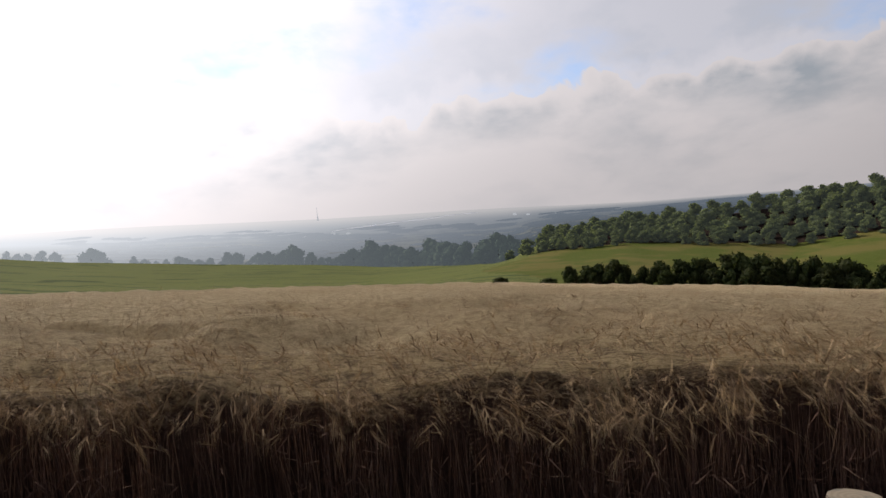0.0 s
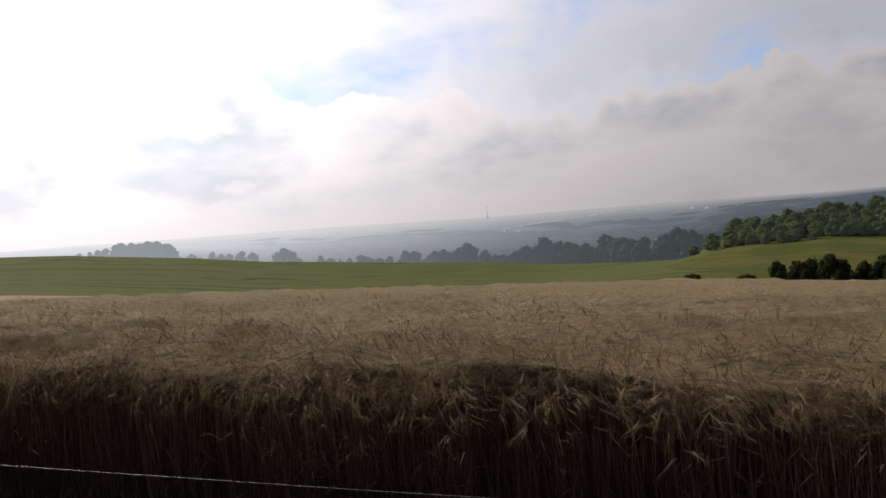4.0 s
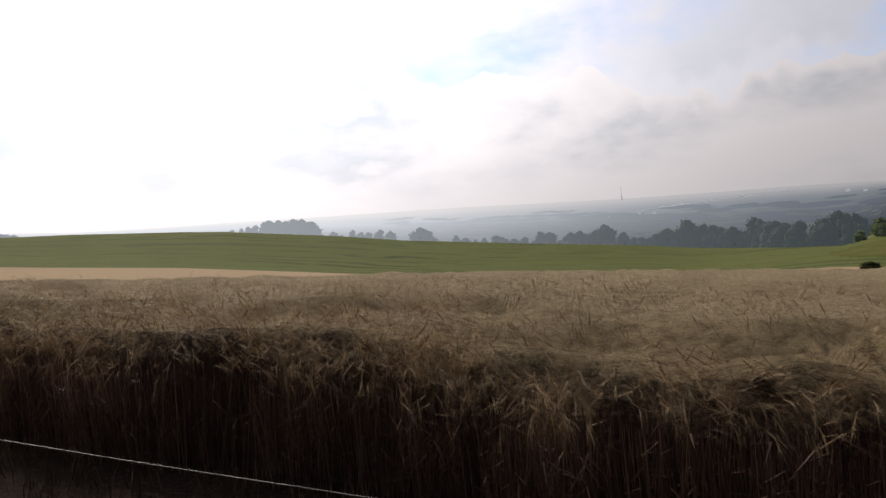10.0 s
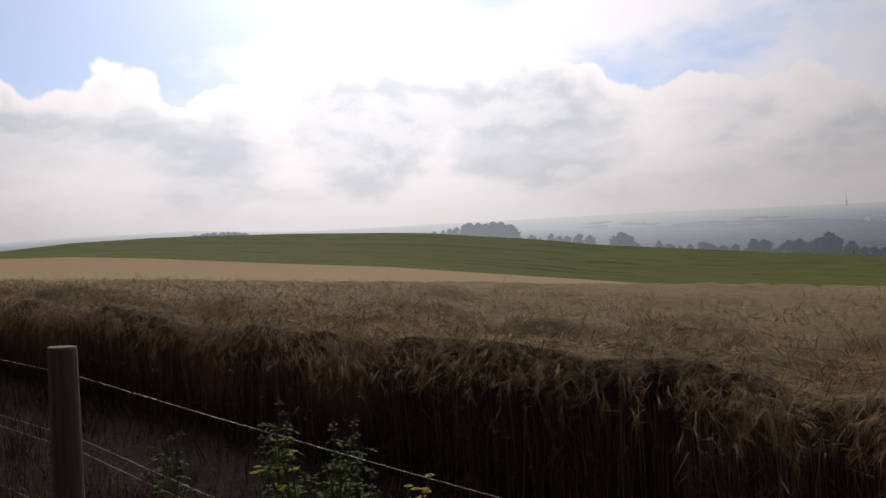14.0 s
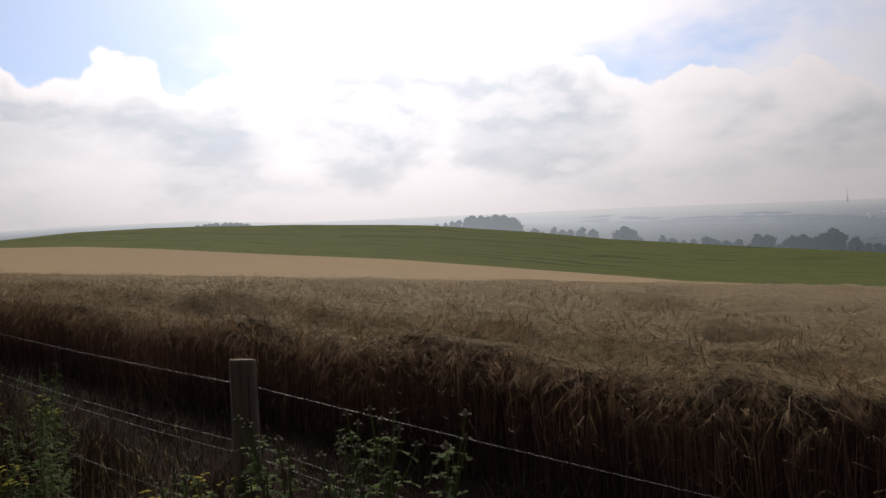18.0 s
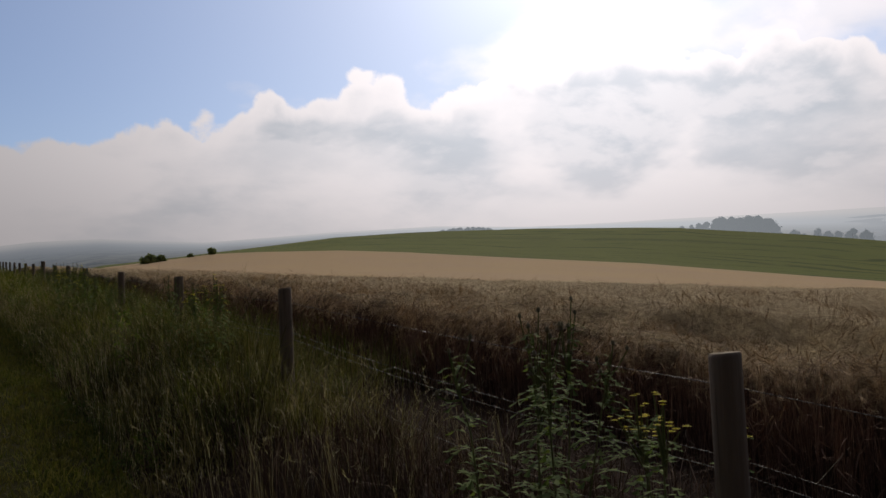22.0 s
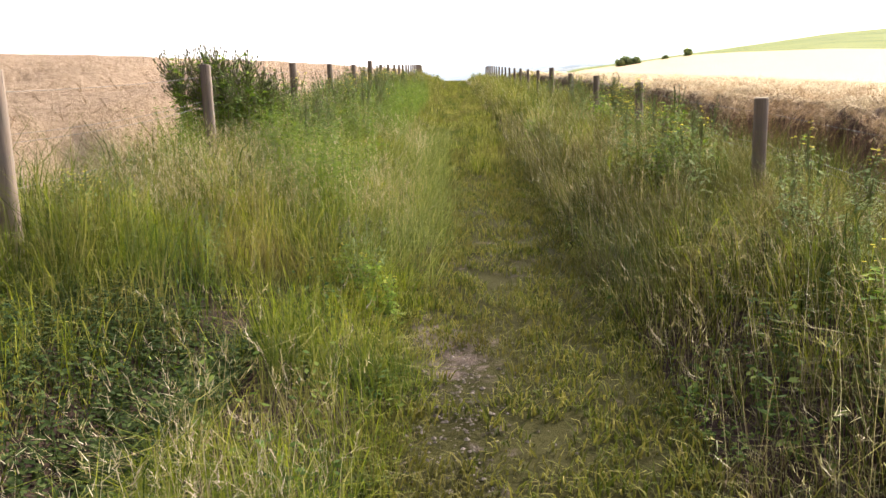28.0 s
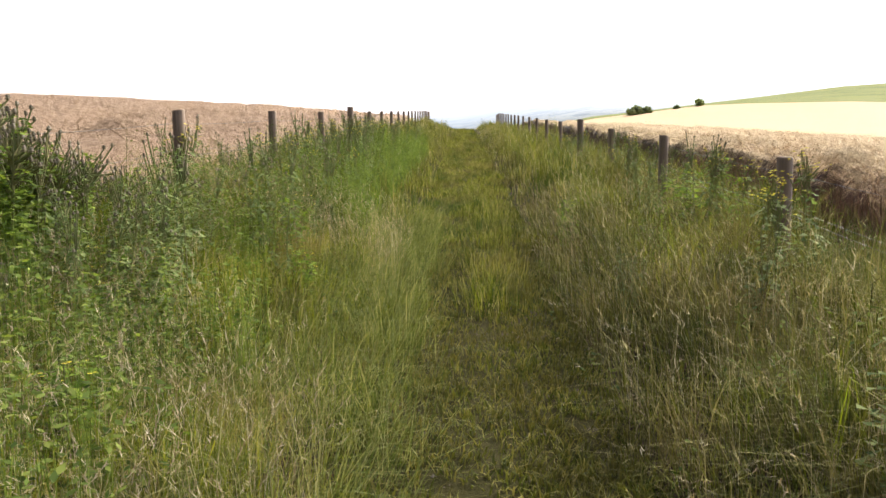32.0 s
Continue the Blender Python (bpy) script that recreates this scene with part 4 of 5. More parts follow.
def verge(name, seed, n, x0, x1, y0, y1, h0, h1, w, mat, label, heading=None, lean=0.25, bend=0.35, clump=0.5, keep=None, spread=0.9, trimmed=True, tuft=0.1, category="grass"):
    rng = np.random.default_rng(seed)
    x, y = scatter(rng, n, x0, x1, y0, y1)
    # gather towards tussocks
    m = max(8, int(n / (55 if trimmed else 110)))
    cx, cy = scatter(rng, m, x0, x1, y0, y1)
    pick = rng.integers(0, m, n)
    near = rng.random(n) < clump
    x = np.where(near, cx[pick] + rng.normal(0, tuft, n), x)
    y = np.where(near, cy[pick] + rng.normal(0, tuft, n), y)
    high = 0.5 + 0.75 * rng.random(m)
    h = rng.uniform(h0, h1, n) * np.where(near, high[pick], 0.9)
    # tussocks spread like fountains, the rest leans with the wind
    flow = np.where(near, np.arctan2(y - cy[pick], x - cx[pick]) + rng.normal(0, 0.9, n), (heading if heading is not None else 0.0) + rng.normal(0, spread if heading is not None else 3.0, n))
    ok = drift(x, y, 0.35, 0.45, 14) < (0.92 if trimmed else 2)
    if keep is not None:
        ok = ok & keep(x, y)
    if trimmed:
        ok = ok & (rng.random(n) > 0.6 * pit(x, y))
    x, y, h, flow = x[ok], y[ok], h[ok], flow[ok]
    n = len(x)
    # shorter towards the track and the crop
    d = np.abs(x - track_x(y))
    if trimmed:
        rut = np.exp(-((x + 1.35 + 0.12 * np.sin(y * 1.3)) / 0.16) ** 2) * ease((38.5 - y) / 3)
        h = h * (1 - 0.6 * pit(x, y)) * (1 - 0.93 * rut) * np.where(d < 1.1, np.clip(0.16 + (d - np.where(x > 0, 0.48, 0.28)) / 1.0, 0.16, 1), 1 + 0.3 * np.clip(d - 1.1, 0, 1.6))
    if trimmed:
        h = h * (0.5 + 0.85 * drift(x, y, 0.42, 0.6, 31)) * (0.75 + 0.5 * drift(x, y, 0.16, 0.16, 32))
    base = np.stack([x, y, land_z(x, y) + (-0.02 if trimmed else 0.03)], 1)
    v, f, mid, tip, way = blades(rng, base, h, rng.uniform(0.7, 1.3, n) * w, rng.uniform(0, lean, n), rng.uniform(0.05, bend, n), flow, 0.15)
    tagged(new(name, raw_mesh(name, v, f, [mat])), label, category, kind="stuff")
    return tip, way, h


def seed_heads(name, seed, n, x0, x1, y0, y1, h0, h1, label, heading=2.5):
    rng = np.random.default_rng(seed)
    x, y = scatter(rng, n, x0, x1, y0, y1)
    patch = np.sin(x * 2.1 + 0.8 * np.sin(y * 0.9)) + np.sin(y * 1.3 + 1.1) + rng.normal(0, 0.5, n)
    ok = (patch > -0.2) & (np.abs(x - track_x(y)) > 0.62) & ~((x < -1.1) & (np.abs(y - 35.1) < 2.0))
    x, y = x[ok], y[ok]
    n = len(x)
    h = rng.uniform(h0, h1, n)
    base = np.stack([x, y, land_z(x, y)], 1)
    v, f, mid, tip, way = blades(rng, base, h, np.full(n, 0.0014), rng.uniform(0.0, 0.35, n), rng.uniform(0.02, 0.45, n), heading, 1.5)
    dirn = unit(tip - mid)
    turn = rng.uniform(0, np.pi, n)
    side = np.stack([np.cos(turn), np.sin(turn), np.zeros(n)], 1)
    pieces = [(v, f)]
    size = rng.uniform(0.05, 0.11, n)[:, None]
    a, b = tip - dirn * size * 0.4, tip + dirn * size * 0.6
    for k in range(7):
        st = a + (b - a) * (0.1 + 0.13 * k)
        pieces.append(spikes(st, st + unit(dirn + rng.normal(0, 0.55, (n, 3))) * size * rng.uniform(0.25, 0.45, (n, 1)), side, 0.0017))
    tagged(new(name, raw_mesh(name, *join(pieces), [M_SEED])), label, "grass", kind="stuff")


def verges():
    bare = lambda x, y: (((x + 0.22) / 0.27) ** 2 + ((y - 32.9) / 1.6) ** 2 + 1.3 * (drift(x, y, 0.2, 0.2, 18) - 0.5) < 0.8) & (drift(x, y, 0.16, 0.22, 19) < 0.57)
    worn = lambda x, y: (((x + 0.15) / 0.26) ** 2 + ((y - 35.8) / 0.7) ** 2 + 2.4 * (drift(x, y, 0.16, 0.16, 23) - 0.5) < 0.35)
    off = lambda x, y: np.abs(x - track_x(y)) > 0.24 + 0.36 * drift(np.sign(x) * 3, y, 1, 0.7, 8)
    near = lambda x, y: (np.abs(x - track_x(y)) < 0.66) & ((drift(x + 0.1 * np.sin(9 * y), y + 0.1 * np.sin(11 * x), 0.16, 0.23, 15) > 0.22) & ~bare(x, y) & ~worn(x, y))
    # thins the fence-bank grass so dark soil stands in for shade there
    dim = lambda x, y: (x > 0.75) & (np.abs(y - 36.3) < 1.7) & (drift(x, y, 0.21, 0.27, 24) < 0.45)
    right = lambda x, y: off(x, y) & ~(dim(x, y) & (drift(x, y, 0.3, 0.3, 25) < 0.28))
    # beside the walk, where it ends
    verge("tall_grass", 21, 70000, -2.9, 0.0, 28.5, 45, 0.16, 0.56, 0.005, M_GRASS, "tall yellow-green grass on the bank of the track", 2.6, 0.6, 0.95, 0.8, off, 2.2)
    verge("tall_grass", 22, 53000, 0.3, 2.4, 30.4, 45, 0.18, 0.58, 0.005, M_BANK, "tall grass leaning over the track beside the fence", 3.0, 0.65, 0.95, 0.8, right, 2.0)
    verge("tall_grass", 23, 30000, -3.9, 0.0, 45, 72, 0.28, 0.6, 0.009, M_GRASS, "tall yellow-green grass along the track", 2.6, 0.25, 0.4, 0.5, off, 2.2)
    verge("tall_grass", 24, 28000, 0.4, 3.6, 45, 72, 0.28, 0.64, 0.009, M_GRASS, "tall grass along the fence", 3.0, 0.28, 0.4, 0.5, off, 2.0)
    verge("tall_grass", 25, 18000, -4.4, 4.6, 72, 118, 0.3, 0.6, 0.022, M_GRASS, "tall grass on the crest of the track", 2.6, 0.3, 0.45, 0.4, off, 2.0)
    verge("tall_grass", 26, 20000, -3.6, -2.1, 31, 50, 0.2, 0.5, 0.006, M_GRASS, "rank grass along the far fence", 2.6, 0.3, 0.5, 0.5, None, 1.5)
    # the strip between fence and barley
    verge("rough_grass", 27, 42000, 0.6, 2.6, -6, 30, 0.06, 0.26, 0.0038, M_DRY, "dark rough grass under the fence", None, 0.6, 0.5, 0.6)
    verge("rough_grass", 40, 17000, 0.6, 2.6, 25.5, 35.2, 0.18, 0.5, 0.004, M_DRY, "brown rough grass under the fence", None, 0.5, 0.6, 0.7)
    # brown blades whose dark colour imitates shade on the fence bank
    verge("rough_grass", 41, 1800, 0.7, 2.3, 34.4, 38.2, 0.2, 0.6, 0.004, M_DRY, "brown grass on the fence bank, dark in place of shade", 3.0, 0.5, 0.8, 0.6)
    verge("tall_grass", 44, 16000, -3.5, -0.3, -10, 28.5, 0.25, 0.6, 0.008, M_GRASS, "tall grass on the bank behind the walk", 2.6, 0.4, 0.7, 0.5, off, 2.0)
    verge("short_grass", 45, 9000, -0.6, 0.7, -8, 29, 0.04, 0.14, 0.009, M_SHORT, "short trodden grass on the track", None, 0.7, 0.8, 0.35, near, 1.0, False, 0.08)
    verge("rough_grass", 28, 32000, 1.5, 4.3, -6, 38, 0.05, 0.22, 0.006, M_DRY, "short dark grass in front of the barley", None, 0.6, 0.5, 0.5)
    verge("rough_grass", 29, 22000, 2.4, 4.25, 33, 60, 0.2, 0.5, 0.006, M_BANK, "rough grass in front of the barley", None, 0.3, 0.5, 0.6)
    verge("short_grass", 32, 62000, -0.62, 0.85, 29, 45, 0.02, 0.10, 0.007, M_SHORT, "short trodden grass on the track", None, 0.8, 0.8, 0.35, near, 1.0, False, 0.08)
    verge("short_grass", 30, 26000, -0.65, 0.85, 45, 64, 0.03, 0.17, 0.009, M_GRASS, "short trodden grass on the track", None, 0.8, 0.9, 0.5, near, 1.0, False, 0.1)
    verge("short_grass", 31, 17000, -0.7, 0.95, 60, 114, 0.08, 0.24, 0.018, M_GRASS, "short trodden grass on the track", None, 0.6, 0.7, 0.6, near, 1.0, False)
    verge("fine_grass", 37, 38000, -2.6, 0.0, 28.5, 46, 0.25, 0.6, 0.0036, M_FINE, "lush fine yellow-green grass in tussocks", 2.6, 0.5, 0.9, 0.92, off, 2.0, True, 0.13)
    verge("fine_grass", 38, 15000, 0.3, 2.3, 35.5, 46, 0.25, 0.6, 0.0036, M_FINE, "lush fine green grass by the fence", 3.0, 0.6, 0.95, 0.92, right, 2.0, True, 0.13)
    verge("arching_grass", 51, 8000, -1.15, -0.32, 37.2, 47, 0.16, 0.5, 0.0036, M_FRINGE, "pale arching grass hanging over the edge of the track", 0.2, 0.9, 1.15, 0.5, None, 0.6, False, 0.1)
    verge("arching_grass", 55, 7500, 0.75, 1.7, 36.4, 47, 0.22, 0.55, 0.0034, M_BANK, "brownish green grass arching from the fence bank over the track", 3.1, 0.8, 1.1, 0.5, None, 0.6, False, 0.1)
    verge("grass_tuft", 52, 4600, 0.0, 0.48, 42.2, 50, 0.08, 0.34, 0.005, M_GRASS, "tufts of lush grass between the ruts of the track", None, 0.5, 0.8, 0.7, None, 1.0, False, 0.09)
    verge("grass_tuft", 53, 2600, -0.05, 0.45, 96, 113, 0.15, 0.4, 0.02, M_GRASS, "grass on the crest of the track", None, 0.4, 0.6, 0.5, None, 1.0, False, 0.1)
    by_fence = lambda x, y: np.abs(x - right_x(y)) < 0.4
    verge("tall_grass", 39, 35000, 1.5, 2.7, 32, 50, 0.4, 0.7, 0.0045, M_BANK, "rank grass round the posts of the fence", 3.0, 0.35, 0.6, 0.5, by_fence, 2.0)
    seed_heads("grass_seed_heads", 32, 26000, -2.9, -0.4, 28.5, 46, 0.25, 0.68, "pale feathery grass heads on the bank")
    seed_heads("grass_seed_heads", 54, 3000, -2.1, -0.9, 36.1, 38.0, 0.3, 0.62, "pale dry grass heads bunched on the bank")
    seed_heads("grass_seed_heads", 33, 4000, 0.6, 2.4, 29, 46, 0.3, 0.8, "pale feathery grass heads beside the fence", 3.0)
    seed_heads("grass_seed_heads", 34, 6500, -4.0, 3.4, 46, 80, 0.5, 0.85, "pale feathery grass heads farther up the track")
    seed_heads("grass_seed_heads", 35, 1500, 0.9, 2.4, 10, 30, 0.25, 0.5, "brown grass heads under the fence")
    seed_heads("grass_seed_heads", 36, 4000, -4.2, -2.4, 29, 52, 0.3, 0.62, "brown grass heads outside the fence")


verges()


def herbs(name, seed, n, x0, x1, y0, y1, label, tall=0.42, big=0.032, share=0.62, mat=M_WEED):
    """Low broad leaves - dock, clover, plantain - in patches between the grass."""
    rng = np.random.default_rng(seed)
    px, py = scatter(rng, n // 8, x0, x1, y0, y1)
    ok = (drift(px + 0.2 * np.sin(5 * py), py + 0.2 * np.sin(6 * px), 0.4, 0.55, seed % 7) > share) & (np.abs(px - track_x(py)) > 0.45)
    px, py = px[ok], py[ok]
    high = tall * rng.uniform(0.55, 1.0, len(px)) * (0.55 + 0.6 * drift(px, py, 0.3, 0.3, 22)) * np.clip((np.abs(px - track_x(py)) - 0.3) / 0.6, 0.3, 1)
    foot = np.stack([px, py, land_z(px, py)], 1)
    head = foot + np.stack([rng.normal(0, 0.05, len(px)), rng.normal(0, 0.05, len(px)), high], 1)
    turn = rng.uniform(0, np.pi, len(px))
    stems = spikes(foot, head, np.stack([np.cos(turn), np.sin(turn), np.zeros(len(px))], 1), 0.0028)
    n = 8 * len(px)
    t = (np.tile(np.linspace(0.2, 1.0, 8), len(px)) + rng.normal(0, 0.05, n))[:, None]
    c = np.repeat(foot, 8, 0) * (1 - t) + np.repeat(head, 8, 0) * t
    q = rng.uniform(0, 2 * np.pi, n)
    a = unit(np.stack([np.cos(q), np.sin(q), rng.uniform(-0.5, 0.5, n)], 1))
    b = unit(np.cross(a, np.stack([rng.normal(0, 0.4, n), rng.normal(0, 0.4, n), np.ones(n)], 1)))
    s = rng.uniform(0.014, big, n)[:, None] * (1.15 - 0.45 * t)
    c = c + a * s * 0.95
    v = np.stack([c - a * s, c - b * s * 0.45 + a * s * 0.1, c + a * s, c + b * s * 0.45 + a * s * 0.1], 1).reshape(-1, 3)
    k = np.arange(n)[:, None] * 4
    f = np.concatenate([k + [0, 1, 2], k + [0, 2, 3]], 1).reshape(-1, 3)
    tagged(new(name, raw_mesh(name, *join([(v, f), stems]), [mat])), label, "herbs", kind="stuff")


herbs("verge_herbs", 42, 32000, -2.9, -0.4, 28.5, 50, "dark broad-leaved herbs among the grass of the bank")
herbs("verge_herbs", 43, 9000, 0.5, 2.4, 31, 50, "dark broad-leaved herbs among the grass by the fence")
herbs("nettle_bank", 44, 140000, -2.7, -0.95, 38.3, 58, "dense leafy green weeds along the far fence", 0.92, 0.027, 0.40, M_NETTLE)
herbs("nettle_bank", 45, 21000, 1.2, 2.6, 39.2, 58, "leafy green weeds along the barley fence", 0.55, 0.026, 0.55, M_NETTLE)
herbs("verge_herbs", 47, 2600, 0.7, 1.9, 30.5, 37.5, "dark green herbs on the fence bank", 0.36, 0.03, 0.45)
herbs("nettle_bank", 48, 14000, 2.5, 4.2, 36, 58, "green weeds at the foot of the barley", 0.55, 0.036, 0.4)
herbs("verge_herbs", 49, 26000, -2.7, -1.1, 33.8, 36.4, "dark green clover in the hollow of the bank", 0.24, 0.024, 0.12, M_CLOVER)
herbs("verge_herbs", 50, 6000, 0.4, 1.05, 30.8, 36, "low clover beside the track", 0.2, 0.02, 0.45)
herbs("verge_herbs", 46, 5000, -1.6, -1.1, 28.5, 37, "dark low herbs along a hollow in the bank", 0.16, 0.03, 0.2, M_CLOVER)


def flints():
    """Loose stones bedded in the bare patches of the track."""
    rng = np.random.default_rng(41)
    n = 1500
    x, y = rng.normal(0.02, 0.26, n), rng.uniform(28, 48, n)
    patch = rng.random(n) < 0.86
    first = rng.random(n) < 0.6
    x = np.where(patch, np.where(first, rng.normal(-0.17, 0.14, n), rng.normal(-0.28, 0.13, n)), x)
    y = np.where(patch, np.where(first, rng.normal(32.8, 0.9, n), rng.normal(35.6, 0.4, n)), y)
    x = x + track_x(y)
    shape = np.array([(1, 0, 0), (0.3, 0.95, 0), (-0.8, 0.6, 0), (-0.8, -0.6, 0), (0.3, -0.95, 0), (0.1, 0, 0.7)])
    size = rng.uniform(0.004, 0.015, n) * rng.uniform(0.35, 1, n)
    turn = rng.uniform(0, 2 * np.pi, n)
    c, s = np.cos(turn), np.sin(turn)
    k = shape[None] * rng.uniform(0.7, 1.3, (n, 6, 3)) * size[:, None, None]
    vx, vy = k[..., 0] * c[:, None] - k[..., 1] * s[:, None], k[..., 0] * s[:, None] + k[..., 1] * c[:, None]
    z = land_z(x, y) + 0.045
    v = np.stack([vx + x[:, None], vy + y[:, None], k[..., 2] + z[:, None]], -1).reshape(-1, 3)
    f = (np.arange(n)[:, None, None] * 6 + np.array([(0, 1, 5), (1, 2, 5), (2, 3, 5), (3, 4, 5), (4, 0, 5)])[None]).reshape(-1, 3)
    tagged(new("flints", raw_mesh("flints", v, f, [M_STONE])), "small pale flints loose on the track", "stones", kind="stuff")


flints()


# ---- weeds ----
def tube(points, radii, sides=5):
    """A tapering tube through a few points."""
    p = np.asarray(points, float)
    d = unit(np.gradient(p, axis=0))
    ref = np.where(np.abs(d[:, 2:3]) > 0.9, np.array([[1.0, 0, 0]]), np.array([[0, 0, 1.0]]))
    a = unit(np.cross(d, ref))
    b = np.cross(d, a)
    q = np.linspace(0, 2 * np.pi, sides, endpoint=False)
    r = np.asarray(radii, float)[:, None, None]
    v = (p[:, None] + r * (np.cos(q)[None, :, None] * a[:, None] + np.sin(q)[None, :, None] * b[:, None])).reshape(-1, 3)
    f = []
    for i in range(len(p) - 1):
        for k in range(sides):
            m = (k + 1) % sides
            f += [(i * sides + k, i * sides + m, (i + 1) * sides + m), (i * sides + k, (i + 1) * sides + m, (i + 1) * sides + k)]
    return v, np.array(f)


def lobed_leaf(rng, root, way, length, width, droop, lobes=3):
    """A jagged leaf: a midrib with pairs of pointed lobes."""
    side = np.cross(way, [0, 0, 1.0])
    side = side / max(np.linalg.norm(side), 1e-6)
    pts, tri = [], []
    at = lambda t: root + way * length * t + np.array([0, 0, -droop * length * t * t])
    for k in range(lobes):
        t0, t1 = k / lobes, (k + 1) / lobes
        w = width * math.sin(math.pi * (0.25 + 0.7 * t0)) * rng.uniform(0.75, 1.2)
        for sgn in (-1, 1):
            n = len(pts)
            tip = at(min(t1 + 0.05, 1.0)) + side * sgn * w + np.array([0, 0, 0.15 * w])
            pts += [at(t0), at(t1), tip]
            tri.append((n, n + 1, n + 2))
    return np.array(pts), np.array(tri)


def bud(rng, at, way, r, tall):
    """A small closed flower head of six sides."""
    return tube([at, at + way * tall * 0.35, at + way * tall * 0.8, at + way * tall], [r * 0.45, r, r * 0.75, r * 0.25], 5)


def ray_flower(rng, at, r, n=9):
    """A flat daisy-like head of pointed rays round a button."""
    q = rng.uniform(0, 6.28) + np.linspace(0, 2 * np.pi, n, endpoint=False)
    d = 0.26
    pts, tri = [], []
    for a in q:
        k = len(pts)
        pts += [at, at + r * np.array([math.cos(a - d), math.sin(a - d), 0.12]), at + r * np.array([math.cos(a + d), math.sin(a + d), 0.12])]
        tri.append((k, k + 1, k + 2))
    v, f = tube([at, at + np.array([0, 0, 0.3 * r])], [r * 0.4, r * 0.3], 6)
    cap = np.array([[0, 1, 2], [0, 2, 3], [0, 3, 4], [0, 4, 5]]) + 6
    return join([(np.array(pts), np.array(tri)), (v, np.concatenate([f, cap]))])


def weed(name, seed, height, stems, leaf, flower, label, category, leaf_mat=M_BUSH, flare=2.0, stout=1.0):
    """A branching weed: stalks, jagged leaves and heads at the branch ends."""
    rng = np.random.default_rng(seed)
    root = tagged(new(name), label, category)
    wood, green, heads = [], [], []
    for s in range(stems):
        a = rng.uniform(0, 6.28)
        foot = np.array([math.cos(a), math.sin(a), 0]) * rng.uniform(0, 0.09 * stems ** 0.5)
        tip = foot * flare + np.array([rng.normal(0, 0.07), rng.normal(0, 0.07), height * rng.uniform(0.75, 1.0)])
        line = [foot + [0, 0, -0.05], foot + (tip - foot) * 0.35 + rng.normal(0, 0.012, 3), foot + (tip - foot) * 0.7 + rng.normal(0, 0.012, 3), tip]
        wood.append(tube(line, [0.0045 * stout, 0.004 * stout, 0.003 * stout, 0.0018 * stout]))
        for k in range(leaf["count"]):
            t = rng.uniform(leaf["low"], 1.0)
            at = foot + (tip - foot) * t
            q = k * 2.4 + rng.normal(0, 0.4)
            way = np.array([math.cos(q), math.sin(q), rng.uniform(0.1, 0.7)])
            green.append(lobed_leaf(rng, at, way / np.linalg.norm(way), leaf["length"] * (1.15 - 0.6 * t) * rng.uniform(0.7, 1.2), leaf["width"] * (1.1 - 0.5 * t), rng.uniform(0.2, 0.7)))
        for k in range(flower["count"]):
            q = rng.uniform(0, 6.28)
            out = flower["spread"] * rng.uniform(0.25, 1.0)
            start = foot + (tip - foot) * rng.uniform(0.72, 0.9)
            end = tip + np.array([math.cos(q) * out, math.sin(q) * out, rng.uniform(-0.10, 0.04) * (2 if flower["kind"] == "bud" else 1)])
            wood.append(tube([start, (start + end) / 2 + [0, 0, -0.01], end], [0.0035 * stout, 0.003 * stout, 0.0024 * stout], 4))
            if flower["kind"] == "bud":
                heads.append(bud(rng, end, np.array([0, 0, 1.0]), flower["size"] * 0.8, flower["size"] * 2.0))
                heads.append(ray_flower(rng, end + np.array([0, 0, flower["size"] * 0.5]), flower["size"] * 1.7, 8))
            else:
                for _ in range(2):
                    heads.append(ray_flower(rng, end + np.array([rng.normal(0, 0.02), rng.normal(0, 0.02), rng.uniform(0, 0.012)]), flower["size"] * rng.uniform(0.8, 1.2)))
    array_part("stalk", *join(wood), M_STALK, root)
    array_part("foliage", *join(green), leaf_mat, root)["kind"] = "stuff"
    blossom = array_part("inflorescence", *join(heads), M_YELLOW if flower["kind"] == "ray" else M_THISTLE, root, "small yellow flowers" if flower["kind"] == "ray" else "grey-green seed heads")
    blossom["kind"] = "stuff"
    return root


